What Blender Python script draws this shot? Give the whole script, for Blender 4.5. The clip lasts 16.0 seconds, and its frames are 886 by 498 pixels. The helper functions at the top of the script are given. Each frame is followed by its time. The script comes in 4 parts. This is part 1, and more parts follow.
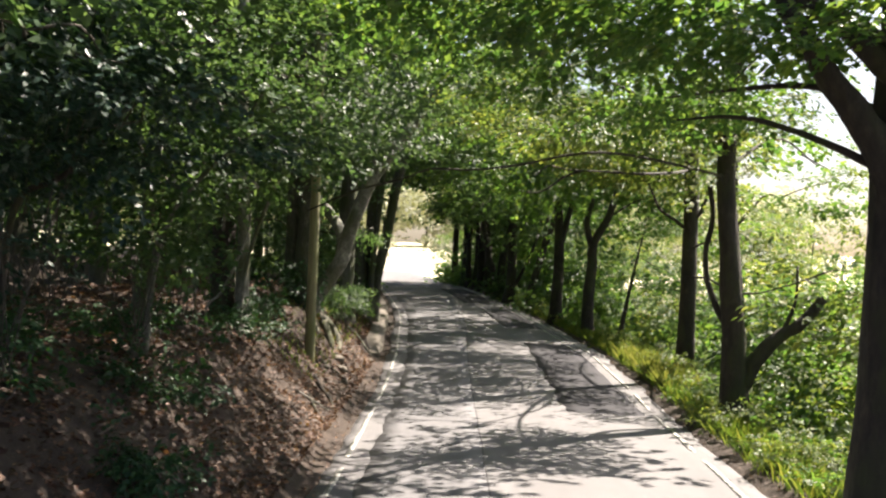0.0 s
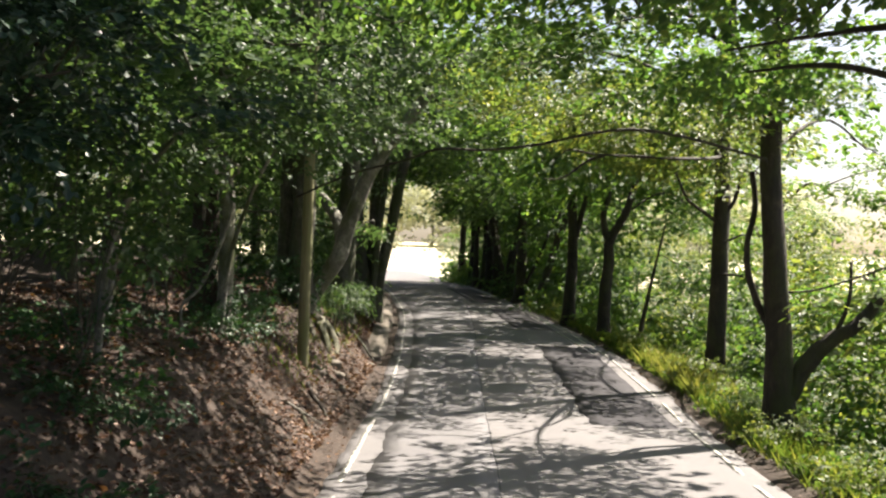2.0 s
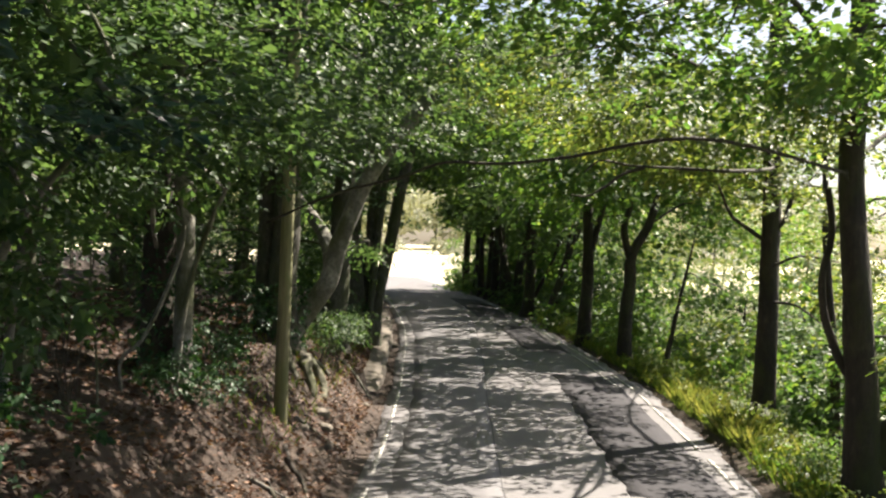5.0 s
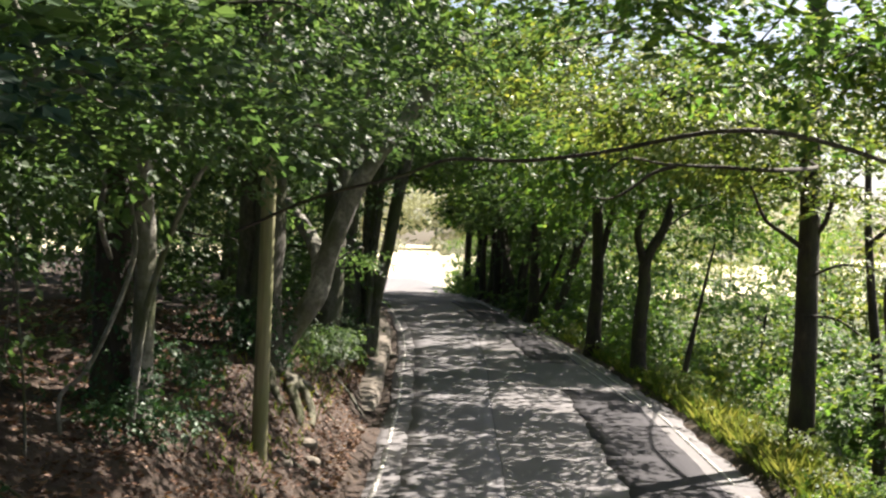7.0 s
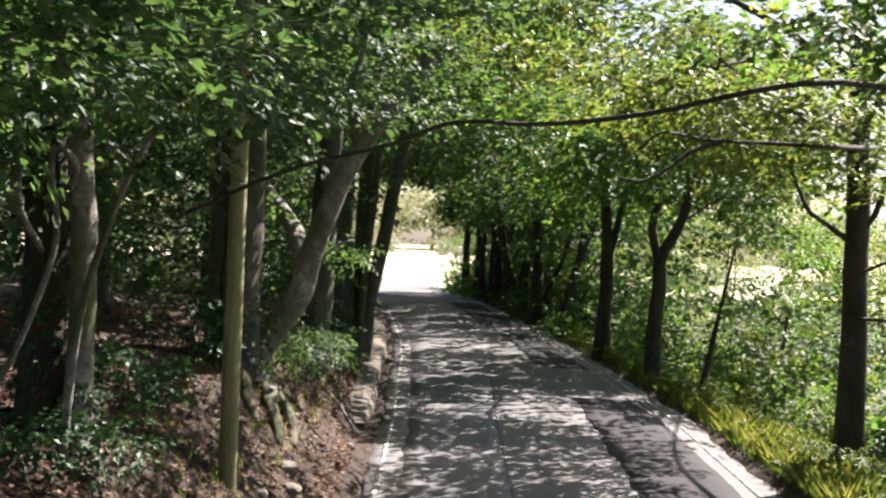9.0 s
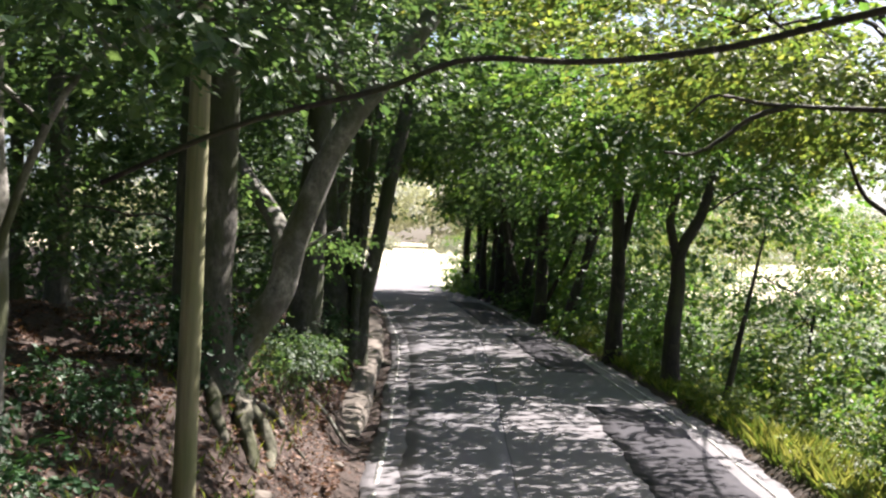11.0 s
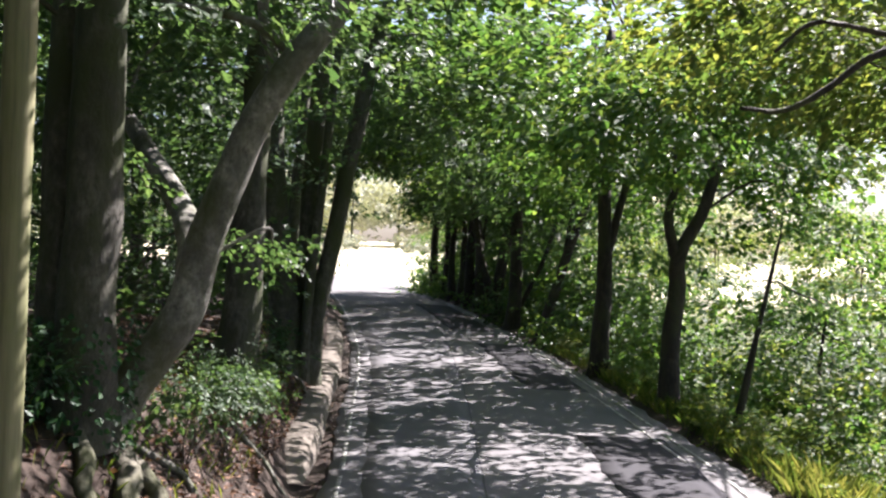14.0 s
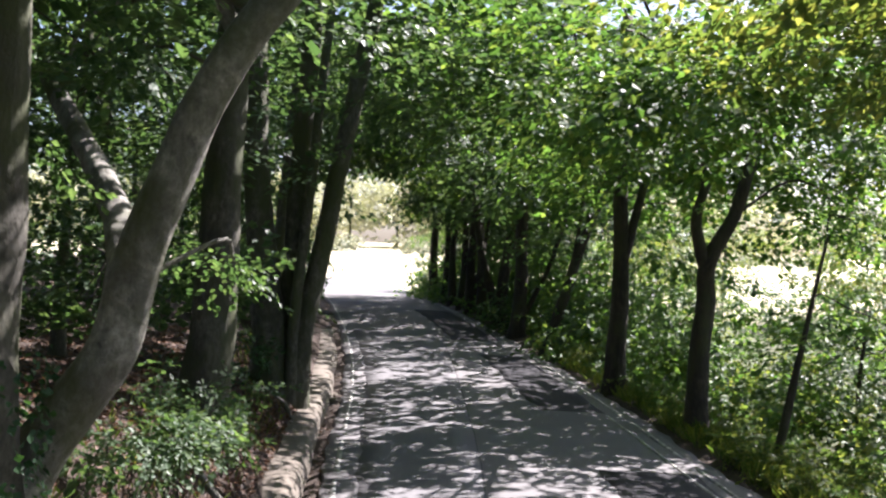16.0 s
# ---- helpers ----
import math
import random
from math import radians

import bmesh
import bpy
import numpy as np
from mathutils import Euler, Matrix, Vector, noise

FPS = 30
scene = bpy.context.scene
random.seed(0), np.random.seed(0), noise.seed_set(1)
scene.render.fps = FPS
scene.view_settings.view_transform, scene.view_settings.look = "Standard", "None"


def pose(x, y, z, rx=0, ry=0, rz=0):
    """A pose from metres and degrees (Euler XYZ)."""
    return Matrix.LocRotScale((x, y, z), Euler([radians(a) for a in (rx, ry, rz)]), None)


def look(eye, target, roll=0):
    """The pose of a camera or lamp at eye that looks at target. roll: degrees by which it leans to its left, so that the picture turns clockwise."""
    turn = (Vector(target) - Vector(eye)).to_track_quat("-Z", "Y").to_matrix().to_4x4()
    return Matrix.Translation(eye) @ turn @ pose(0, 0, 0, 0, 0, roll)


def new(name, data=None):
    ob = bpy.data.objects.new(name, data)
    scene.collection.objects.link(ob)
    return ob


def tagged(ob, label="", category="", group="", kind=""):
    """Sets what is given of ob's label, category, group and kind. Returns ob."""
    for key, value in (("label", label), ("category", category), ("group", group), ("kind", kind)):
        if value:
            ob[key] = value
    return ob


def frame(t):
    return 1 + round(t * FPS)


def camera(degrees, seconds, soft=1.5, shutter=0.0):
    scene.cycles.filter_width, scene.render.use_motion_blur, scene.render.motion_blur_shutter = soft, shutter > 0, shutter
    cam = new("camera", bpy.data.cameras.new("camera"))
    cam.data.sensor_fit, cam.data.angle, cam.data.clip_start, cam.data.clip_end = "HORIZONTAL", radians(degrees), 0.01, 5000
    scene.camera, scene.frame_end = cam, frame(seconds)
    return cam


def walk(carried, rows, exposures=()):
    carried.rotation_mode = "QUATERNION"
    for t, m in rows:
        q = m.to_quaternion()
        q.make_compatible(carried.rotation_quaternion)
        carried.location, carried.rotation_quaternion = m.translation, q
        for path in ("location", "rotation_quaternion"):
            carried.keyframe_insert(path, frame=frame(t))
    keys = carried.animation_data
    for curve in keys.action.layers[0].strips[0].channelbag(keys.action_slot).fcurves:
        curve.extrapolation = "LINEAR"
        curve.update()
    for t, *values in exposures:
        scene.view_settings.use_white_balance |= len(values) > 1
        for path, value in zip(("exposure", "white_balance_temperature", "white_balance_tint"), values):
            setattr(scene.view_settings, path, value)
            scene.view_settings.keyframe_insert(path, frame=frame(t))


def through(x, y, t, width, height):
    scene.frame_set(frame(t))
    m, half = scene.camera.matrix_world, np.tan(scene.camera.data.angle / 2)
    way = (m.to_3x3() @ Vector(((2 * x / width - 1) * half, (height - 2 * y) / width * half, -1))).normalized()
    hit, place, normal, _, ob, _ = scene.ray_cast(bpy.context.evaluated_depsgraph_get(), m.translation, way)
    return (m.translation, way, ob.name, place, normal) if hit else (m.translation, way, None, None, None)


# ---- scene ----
cam = camera(44.2, 16.0, soft=2.35)
METRES, EYE, TILT, LEAN, TURN = 20.0, 3.1, 0.0, 0.0, 1.0
ROWS = [
    (0.0, 0.0, 0.0, 0.0, -0.02, 0.64, -1.87),
    (0.5, 0.0001, 0.0323, -0.0019, 0.08, 0.64, -1.87),
    (1.0, -0.0007, 0.0653, -0.0046, 0.16, 0.64, -1.87),
    (1.5, -0.0015, 0.096, -0.0056, 0.23, 0.65, -1.89),
    (2.0, -0.0019, 0.1252, -0.006, 0.3, 0.65, -1.93),
    (2.5, -0.0024, 0.1581, -0.0077, 0.37, 0.67, -1.92),
    (3.0, -0.0033, 0.1887, -0.0051, 0.4, 0.69, -1.94),
    (3.5, -0.0041, 0.2187, 0.002, 0.43, 0.69, -1.95),
    (4.0, -0.0051, 0.2487, 0.0097, 0.44, 0.69, -1.9),
    (4.5, -0.0061, 0.2791, 0.0159, 0.44, 0.69, -1.95),
    (7.0, -0.0104, 0.4257, 0.0302, 0.44, 0.66, -1.98),
    (7.5, -0.0115, 0.4572, 0.0264, 0.4, 0.68, -1.99),
    (8.0, -0.0126, 0.4887, 0.0255, 0.38, 0.67, -2.0),
    (8.5, -0.0135, 0.5194, 0.0258, 0.34, 0.69, -1.98),
    (9.0, -0.0145, 0.5487, 0.0257, 0.28, 0.69, -2.01),
    (11.5, -0.0176, 0.7013, 0.0214, 0.2, 0.62, -2.04),
    (12.0, -0.0172, 0.7333, 0.0271, -0.27, 0.64, -2.0),
    (12.5, -0.0167, 0.7654, 0.0314, -1.44, 0.66, -2.03),
    (13.0, -0.0166, 0.7972, 0.0307, -1.47, 0.63, -2.01),
    (13.5, -0.0164, 0.8299, 0.0288, -1.49, 0.61, -2.01),
    (14.0, -0.0163, 0.8632, 0.0267, -1.51, 0.62, -1.96),
    (14.5, -0.0166, 0.8971, 0.0268, -1.51, 0.61, -1.95),
    (15.0, -0.0172, 0.9299, 0.0318, -1.52, 0.6, -1.96),
    (15.5, -0.0179, 0.9616, 0.0346, -1.54, 0.61, -2.0),
    (16.0, -0.0166, 0.9941, 0.0352, -1.57, 0.64, -2.01),
]
walk(cam, [(t, pose(0, 0, EYE, TILT, LEAN, TURN) @ pose(METRES * x, METRES * y, METRES * z, 90 + pitch, roll, yaw)) for t, x, y, z, yaw, pitch, roll in ROWS], [(0, 2.12, 6650, 16), (4, 2.02, 6700, 14), (9, 2.16, 6300, 20), (16, 2.32, 5900, 24)])

# ---- light ----
world = bpy.data.worlds.new("sky")
scene.world = world
world.use_nodes = True
wn = world.node_tree
sky = wn.nodes.new("ShaderNodeTexSky")
sky.sky_type = "NISHITA"
sky.sun_disc = False
SUN_ELEVATION, SUN_AZIMUTH = 48.0, 46.0   # azimuth clockwise from +y
sky.sun_elevation, sky.sun_rotation = radians(SUN_ELEVATION), radians(SUN_AZIMUTH)
sky.dust_density = 2.5
wn.nodes["Background"].inputs["Strength"].default_value = 0.046
wn.links.new(sky.outputs[0], wn.nodes["Background"].inputs["Color"])
sun_dir = Vector((math.sin(radians(SUN_AZIMUTH)) * math.cos(radians(SUN_ELEVATION)),
                  math.cos(radians(SUN_AZIMUTH)) * math.cos(radians(SUN_ELEVATION)), math.sin(radians(SUN_ELEVATION))))
sun = new("sun", bpy.data.lights.new("sun", "SUN"))
sun.data.energy, sun.data.angle, sun.data.color = 5.0, radians(0.53), (1.0, 0.94, 0.80)
sun.matrix_world = look(sun_dir * 60, (0, 0, 0))

# ---- materials ----


def mat_new(name):
    m = bpy.data.materials.new(name)
    m.use_nodes = True
    nt = m.node_tree
    b = nt.nodes["Principled BSDF"]
    return m, nt, b


def ramp(nt, src, stops):
    r = nt.nodes.new("ShaderNodeValToRGB")
    while len(r.color_ramp.elements) < len(stops):
        r.color_ramp.elements.new(0.5)
    for e, (p, c) in zip(r.color_ramp.elements, stops):
        e.position, e.color = p, (*c, 1)
    nt.links.new(src, r.inputs["Fac"])
    return r.outputs["Color"]


def noise_tex(nt, scale, detail=4.0, rough=0.6, vector=None):
    n = nt.nodes.new("ShaderNodeTexNoise")
    n.inputs["Scale"].default_value, n.inputs["Detail"].default_value, n.inputs["Roughness"].default_value = scale, detail, rough
    if vector is not None:
        nt.links.new(vector, n.inputs["Vector"])
    return n.outputs["Fac"]


def coords(nt, scale=(1, 1, 1)):
    tc = nt.nodes.new("ShaderNodeTexCoord")
    mp = nt.nodes.new("ShaderNodeMapping")
    mp.inputs["Scale"].default_value = scale
    nt.links.new(tc.outputs["Object"], mp.inputs["Vector"])
    return mp.outputs["Vector"]


def mix(nt, fac, a, b, mode="MIX"):
    m = nt.nodes.new("ShaderNodeMix")
    m.data_type, m.blend_type = "RGBA", mode
    for sock, v in ((m.inputs["Factor"], fac), (m.inputs["A"], a), (m.inputs["B"], b)):
        if isinstance(v, (int, float)):
            sock.default_value = v
        elif isinstance(v, tuple):
            sock.default_value = (*v, 1)
        else:
            nt.links.new(v, sock)
    return m.outputs["Result"]


def bump(nt, b, height, strength, distance):
    n = nt.nodes.new("ShaderNodeBump")
    n.inputs["Strength"].default_value, n.inputs["Distance"].default_value = strength, distance
    nt.links.new(height, n.inputs["Height"])
    nt.links.new(n.outputs["Normal"], b.inputs["Normal"])


def leaf_material(name, dark, mid, light, through=0.45, rough=0.5):
    m, nt, b = mat_new(name)
    geo = nt.nodes.new("ShaderNodeNewGeometry")
    patchy = noise_tex(nt, 0.35, 3, 0.6, coords(nt))
    fine = ramp(nt, geo.outputs["Random Per Island"], [(0.0, dark), (0.55, mid), (1.0, light)])
    col = mix(nt, ramp(nt, patchy, [(0.35, (0, 0, 0)), (0.65, (1, 1, 1))]), mix(nt, 0.35, fine, dark), fine)
    nt.links.new(col, b.inputs["Base Color"])
    b.inputs["Roughness"].default_value = rough
    b.inputs["Specular IOR Level"].default_value = 0.34
    tr = nt.nodes.new("ShaderNodeBsdfTranslucent")
    warm = mix(nt, 1.0, col, (1.65, 1.65, 0.8), "MULTIPLY")
    nt.links.new(warm, tr.inputs["Color"])
    ms = nt.nodes.new("ShaderNodeMixShader")
    ms.inputs[0].default_value = through
    nt.links.new(b.outputs[0], ms.inputs[1])
    nt.links.new(tr.outputs[0], ms.inputs[2])
    nt.links.new(ms.outputs[0], nt.nodes["Material Output"].inputs["Surface"])
    return m


def bark_material(name, dark, light, moss, moss_amount=0.45, stretch=0.25):
    m, nt, b = mat_new(name)
    v = coords(nt, (1, 1, stretch))
    n1 = noise_tex(nt, 14, 6, 0.7, v)
    n2 = noise_tex(nt, 1.6, 4, 0.6, coords(nt, (1, 1, 0.5)))
    n3 = noise_tex(nt, 5, 5, 0.65, coords(nt))
    base = ramp(nt, n1, [(0.3, dark), (0.7, light)])
    lich = ramp(nt, n3, [(0.55, (0, 0, 0)), (0.68, (1, 1, 1))])
    base = mix(nt, lich, base, mix(nt, 0.5, base, tuple(min(1, c * 1.5) for c in light)))
    blot = ramp(nt, noise_tex(nt, 2.8, 5, 0.7, coords(nt, (1, 1, 0.6))), [(0.42, (1, 1, 1)), (0.58, (0, 0, 0))])
    base = mix(nt, mix(nt, 0.35, blot, (0, 0, 0)), base, dark)
    msk = ramp(nt, n2, [(0.62 - moss_amount * 0.4, (0, 0, 0)), (0.8 - moss_amount * 0.35, (1, 1, 1))])
    nt.links.new(mix(nt, msk, base, mix(nt, n1, moss, tuple(c * 0.45 for c in moss))), b.inputs["Base Color"])
    b.inputs["Roughness"].default_value = 0.85
    bump(nt, b, n1, 0.9, 0.04)
    return m


LEAF_BEECH = leaf_material("beech_leaf", (0.032, 0.066, 0.032), (0.060, 0.108, 0.048), (0.110, 0.162, 0.076), 0.46)
LEAF_LIME = leaf_material("maple_leaf", (0.042, 0.095, 0.030), (0.08, 0.155, 0.040), (0.155, 0.21, 0.055), 0.52)
# Lighter, yellower copy of the maple leaf: sunlit glow put into the colour.
LEAF_SUNNY = leaf_material("sunny_leaf", (0.062, 0.105, 0.034), (0.115, 0.16, 0.044), (0.23, 0.235, 0.07), 0.5)
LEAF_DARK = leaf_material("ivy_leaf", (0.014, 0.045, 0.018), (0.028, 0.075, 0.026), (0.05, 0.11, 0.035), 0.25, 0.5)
# Distance haze is put into the hedge's pale leaf colour.
LEAF_HEDGE_HAZED = leaf_material("hazed_hedge_leaf", (0.13, 0.15, 0.10), (0.19, 0.21, 0.15), (0.27, 0.28, 0.20), 0.2)
LEAF_YEW = leaf_material("yew_leaf", (0.012, 0.030, 0.020), (0.022, 0.050, 0.033), (0.042, 0.080, 0.052), 0.15, 0.45)
# Paler still: haze and glare over the far trees, as leaf colour.
LEAF_FAR_HAZED = leaf_material("hazed_far_leaf", (0.36, 0.37, 0.27), (0.44, 0.45, 0.33), (0.55, 0.55, 0.44), 0.2)
GRASS = leaf_material("grass_blade", (0.055, 0.10, 0.024), (0.11, 0.16, 0.035), (0.25, 0.25, 0.07), 0.45)
STRAW = leaf_material("golden_grass_blade", (0.09, 0.12, 0.035), (0.17, 0.19, 0.06), (0.33, 0.31, 0.13), 0.4)
LITTER = leaf_material("dead_leaf", (0.036, 0.017, 0.011), (0.10, 0.046, 0.028), (0.26, 0.155, 0.10), 0.15, 0.6)
BARK = bark_material("grey_bark", (0.026, 0.024, 0.018), (0.155, 0.142, 0.114), (0.065, 0.075, 0.026), 0.55, 0.5)
BARK_PALE = bark_material("pale_bark", (0.075, 0.07, 0.06), (0.34, 0.32, 0.28), (0.085, 0.095, 0.035), 0.4, 0.8)
BARK_MOSSY = bark_material("mossy_root_bark", (0.05, 0.045, 0.032), (0.23, 0.21, 0.155), (0.085, 0.09, 0.032), 0.5, 0.8)
# Backlit shade is put into this bark colour: maple trunks come out nearly black.
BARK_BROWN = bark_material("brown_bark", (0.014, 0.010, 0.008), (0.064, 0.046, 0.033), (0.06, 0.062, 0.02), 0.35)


def soil_material():
    m, nt, b = mat_new("soil_and_field")
    v = coords(nt)
    n1, n2 = noise_tex(nt, 7, 8, 0.75, v), noise_tex(nt, 0.8, 4, 0.6, v)
    n4 = noise_tex(nt, 35, 4, 0.7, v)
    earth = ramp(nt, n1, [(0.25, (0.014, 0.009, 0.006)), (0.5, (0.036, 0.023, 0.016)), (0.75, (0.09, 0.06, 0.043))])
    earth = mix(nt, ramp(nt, n4, [(0.35, (0, 0, 0)), (0.7, (1, 1, 1))]), mix(nt, 0.4, earth, (0.05, 0.03, 0.02)), earth)
    pale = ramp(nt, n2, [(0.58, (0, 0, 0)), (0.76, (1, 1, 1))])
    earth = mix(nt, pale, earth, mix(nt, n1, (0.07, 0.048, 0.034), (0.17, 0.125, 0.09)))
    # beyond the wood lies a dry pale field, to the east a green slope
    tc = nt.nodes.new("ShaderNodeTexCoord")
    sep = nt.nodes.new("ShaderNodeSeparateXYZ")
    nt.links.new(tc.outputs["Object"], sep.inputs[0])
    far = nt.nodes.new("ShaderNodeMapRange")
    far.inputs["From Min"].default_value, far.inputs["From Max"].default_value = 100, 112
    nt.links.new(sep.outputs["Y"], far.inputs["Value"])
    east = nt.nodes.new("ShaderNodeMapRange")
    east.inputs["From Min"].default_value, east.inputs["From Max"].default_value = 4.6, 6.5
    nt.links.new(sep.outputs["X"], east.inputs["Value"])
    green = ramp(nt, n1, [(0.3, (0.03, 0.045, 0.014)), (0.7, (0.10, 0.105, 0.04))])
    straw = ramp(nt, n1, [(0.3, (0.50, 0.44, 0.28)), (0.7, (0.66, 0.60, 0.42))])
    col = mix(nt, far.outputs["Result"], mix(nt, east.outputs["Result"], earth, green), straw)
    nt.links.new(col, b.inputs["Base Color"])
    b.inputs["Roughness"].default_value = 0.95
    bump(nt, b, n1, 0.9, 0.06)
    return m


def asphalt_material(name, lo, hi, streak=0.5, dusty=0.25):
    m, nt, b = mat_new(name)
    v = coords(nt)
    grain = noise_tex(nt, 160, 3, 0.7, v)
    blot = noise_tex(nt, 0.9, 5, 0.65, v)
    lane = noise_tex(nt, 1.0, 3, 0.55, coords(nt, (1.6, 0.045, 1)))
    base = ramp(nt, grain, [(0.3, lo), (0.7, hi)])
    base = mix(nt, mix(nt, 0.5, blot, lane), mix(nt, streak, base, tuple(c * 0.35 for c in lo)), mix(nt, 0.25, base, tuple(min(1, c * 1.5) for c in hi)))
    dust = ramp(nt, noise_tex(nt, 2.7, 6, 0.7, v), [(0.55, (0, 0, 0)), (0.75, (1, 1, 1))])
    base = mix(nt, mix(nt, 1 - dusty, dust, (0, 0, 0)), base, (0.20, 0.18, 0.16))
    nt.links.new(base, b.inputs["Base Color"])
    b.inputs["Roughness"].default_value = 0.92
    b.inputs["Specular IOR Level"].default_value = 0.12
    bump(nt, b, grain, 0.5, 0.006)
    return m


def paint_material():
    m, nt, b = mat_new("worn_road_paint")
    v = coords(nt)
    n = noise_tex(nt, 5, 8, 0.75, v)
    nt.links.new(mix(nt, ramp(nt, n, [(0.47, (0, 0, 0)), (0.62, (1, 1, 1))]), (0.16, 0.155, 0.145), mix(nt, n, (0.45, 0.43, 0.39), (0.68, 0.66, 0.60))), b.inputs["Base Color"])
    b.inputs["Roughness"].default_value = 0.7
    return m


def wood_pole_material():
    m, nt, b = mat_new("weathered_pole_wood")
    n = noise_tex(nt, 22, 6, 0.65, coords(nt, (1, 1, 0.05)))
    n2 = noise_tex(nt, 2.2, 4, 0.6, coords(nt, (1, 1, 0.4)))
    base = ramp(nt, n, [(0.3, (0.11, 0.095, 0.055)), (0.7, (0.30, 0.26, 0.15))])
    nt.links.new(mix(nt, ramp(nt, n2, [(0.36, (0, 0, 0)), (0.62, (1, 1, 1))]), base, mix(nt, n, (0.08, 0.09, 0.032), (0.20, 0.20, 0.085))), b.inputs["Base Color"])
    b.inputs["Roughness"].default_value = 0.8
    bump(nt, b, n, 0.5, 0.008)
    return m


SOIL = soil_material()
ASPHALT = asphalt_material("old_asphalt", (0.135, 0.129, 0.133), (0.225, 0.216, 0.219))
ASPHALT_LANE = asphalt_material("lane_asphalt", (0.122, 0.119, 0.126), (0.205, 0.199, 0.205))
ASPHALT_NEW = asphalt_material("patch_asphalt", (0.036, 0.035, 0.039), (0.066, 0.064, 0.070), 0.4, 0.06)
TAR = asphalt_material("tar_joint", (0.085, 0.084, 0.086), (0.13, 0.128, 0.13))
PAINT = paint_material()
POLE_WOOD = wood_pole_material()
TWIG = bark_material("twig_bark", (0.03, 0.024, 0.018), (0.10, 0.082, 0.062), (0.05, 0.055, 0.02), 0.2)

# ---- the lie of the land ----
LEFT = ((-400, -1.7), (0, -1.7), (15, -1.75), (28, -1.85), (35, -2.05), (40, -2.3), (47, -2.62), (54, -3.1), (60, -3.7), (67, -4.45), (84, -6.5), (92, -7.6), (104, -9.3), (130, -14))
RIGHT = ((-400, 4.1), (0, 4.1), (15, 4.1), (27, 4.38), (36, 4.4), (43, 4.0), (48, 3.65), (56, 3.0), (71, 1.6), (85, 0.1), (104, -2.0), (130, -6.5))
LEVEL = ((-400, 0.0), (0, -0.02), (23, -0.04), (30, 0.10), (40, 0.31), (50, 0.50), (60, 0.70), (75, 1.0), (90, 1.15), (104, 1.2), (130, 1.7), (210, 5.2), (400, 11), (3000, 20))
BANK = ((0, 0), (0.30, 0.02), (0.7, 0.22), (1.55, 0.88), (2.2, 1.5), (3.2, 1.9), (5, 2.15), (9, 2.5), (20, 3.3), (60, 3.9), (200, 4.5), (3000, 10))
SLOPE = ((0, 0), (0.35, 0.03), (0.7, 0.10), (1.3, 0.05), (2.5, -0.7), (5, -2.0), (9, -2.8), (16, -2.6), (30, -1.5), (70, 1.5), (300, 12), (3000, 20))


def curve(table, v):
    a = np.array(table)
    return np.interp(v, a[:, 0], a[:, 1])


def wave(x, y, s):
    return np.sin(x * s * 1.3 + 1.7 * np.sin(y * s * 0.7 + 0.5)) * np.cos(y * s + 1.1 * np.sin(x * s * 0.9))


def height(x, y):
    """Height of the ground beside the road, and of the bed under it."""
    x, y = np.asarray(x, float), np.asarray(y, float)
    l, r, z = curve(LEFT, y), curve(RIGHT, y), curve(LEVEL, y)
    wood = np.clip((112 - y) / 14, 0, 1)
    dl, dr = np.clip(l - x, 0, None), np.clip(x - r, 0, None)
    # the foot of the bank has been cut back to a low earth face further on
    cut = np.clip((y - 30) / 4, 0, 1) * np.clip((66 - y) / 8, 0, 1)
    step = 0.05 * cut * np.clip((dl - 0.72) / 0.12, 0, 1) * np.clip((2.6 - dl) / 1.6, 0, 1) - 0.08 * cut * np.clip((0.7 - dl) / 0.2, 0, 1)
    low = 1 - 0.32 * np.clip((y - 30) / 10, 0, 1)
    rough = 0.10 * wave(x, y, 1.1) + 0.05 * wave(x + 3, y, 2.9) + 0.025 * wave(x, y + 5, 6.3)
    side = np.clip(np.maximum(dl - 0.5 - 0.55 * cut, dr - 0.7), 0, 1)
    z = z + wood * (curve(BANK, dl) * low + step + curve(SLOPE, dr)) + rough * side * wood
    z = z - 0.2 * cut * np.clip((1.15 - dl) / 0.3, 0, 1) * np.clip((dl - 0.3) / 0.2, 0, 1)
    z = z + 0.35 * np.exp(-((y - 29) / 3.5) ** 2) * np.clip((dl - 0.8) / 0.8, 0, 1)
    inside = (x > l - 0.12) & (x < r + 0.22)
    return np.where(inside & (y < 130), z - 0.12, z)


def mesh_object(name, verts, faces, material, parent=None, label="", smooth=True):
    me = bpy.data.meshes.new(name)
    verts = np.asarray(verts, np.float32)
    faces = np.asarray(faces, np.int32)
    n, k = faces.shape
    me.vertices.add(len(verts))
    me.vertices.foreach_set("co", verts.ravel())
    me.loops.add(n * k)
    me.loops.foreach_set("vertex_index", faces.ravel())
    me.polygons.add(n)
    me.polygons.foreach_set("loop_start", np.arange(0, n * k, k, dtype=np.int32))
    me.polygons.foreach_set("loop_total", np.full(n, k, np.int32))
    me.polygons.foreach_set("use_smooth", np.full(n, smooth))
    me.update(calc_edges=True)
    me.materials.append(material)
    ob = new(name, me)
    if parent is not None:
        ob.parent = parent
    if label:
        ob["label"] = label
    return ob


def grid_faces(nu, nv):
    i, j = np.meshgrid(np.arange(nu - 1), np.arange(nv - 1), indexing="ij")
    a = (i * nv + j).ravel()
    return np.stack([a, a + nv, a + nv + 1, a + 1], 1)


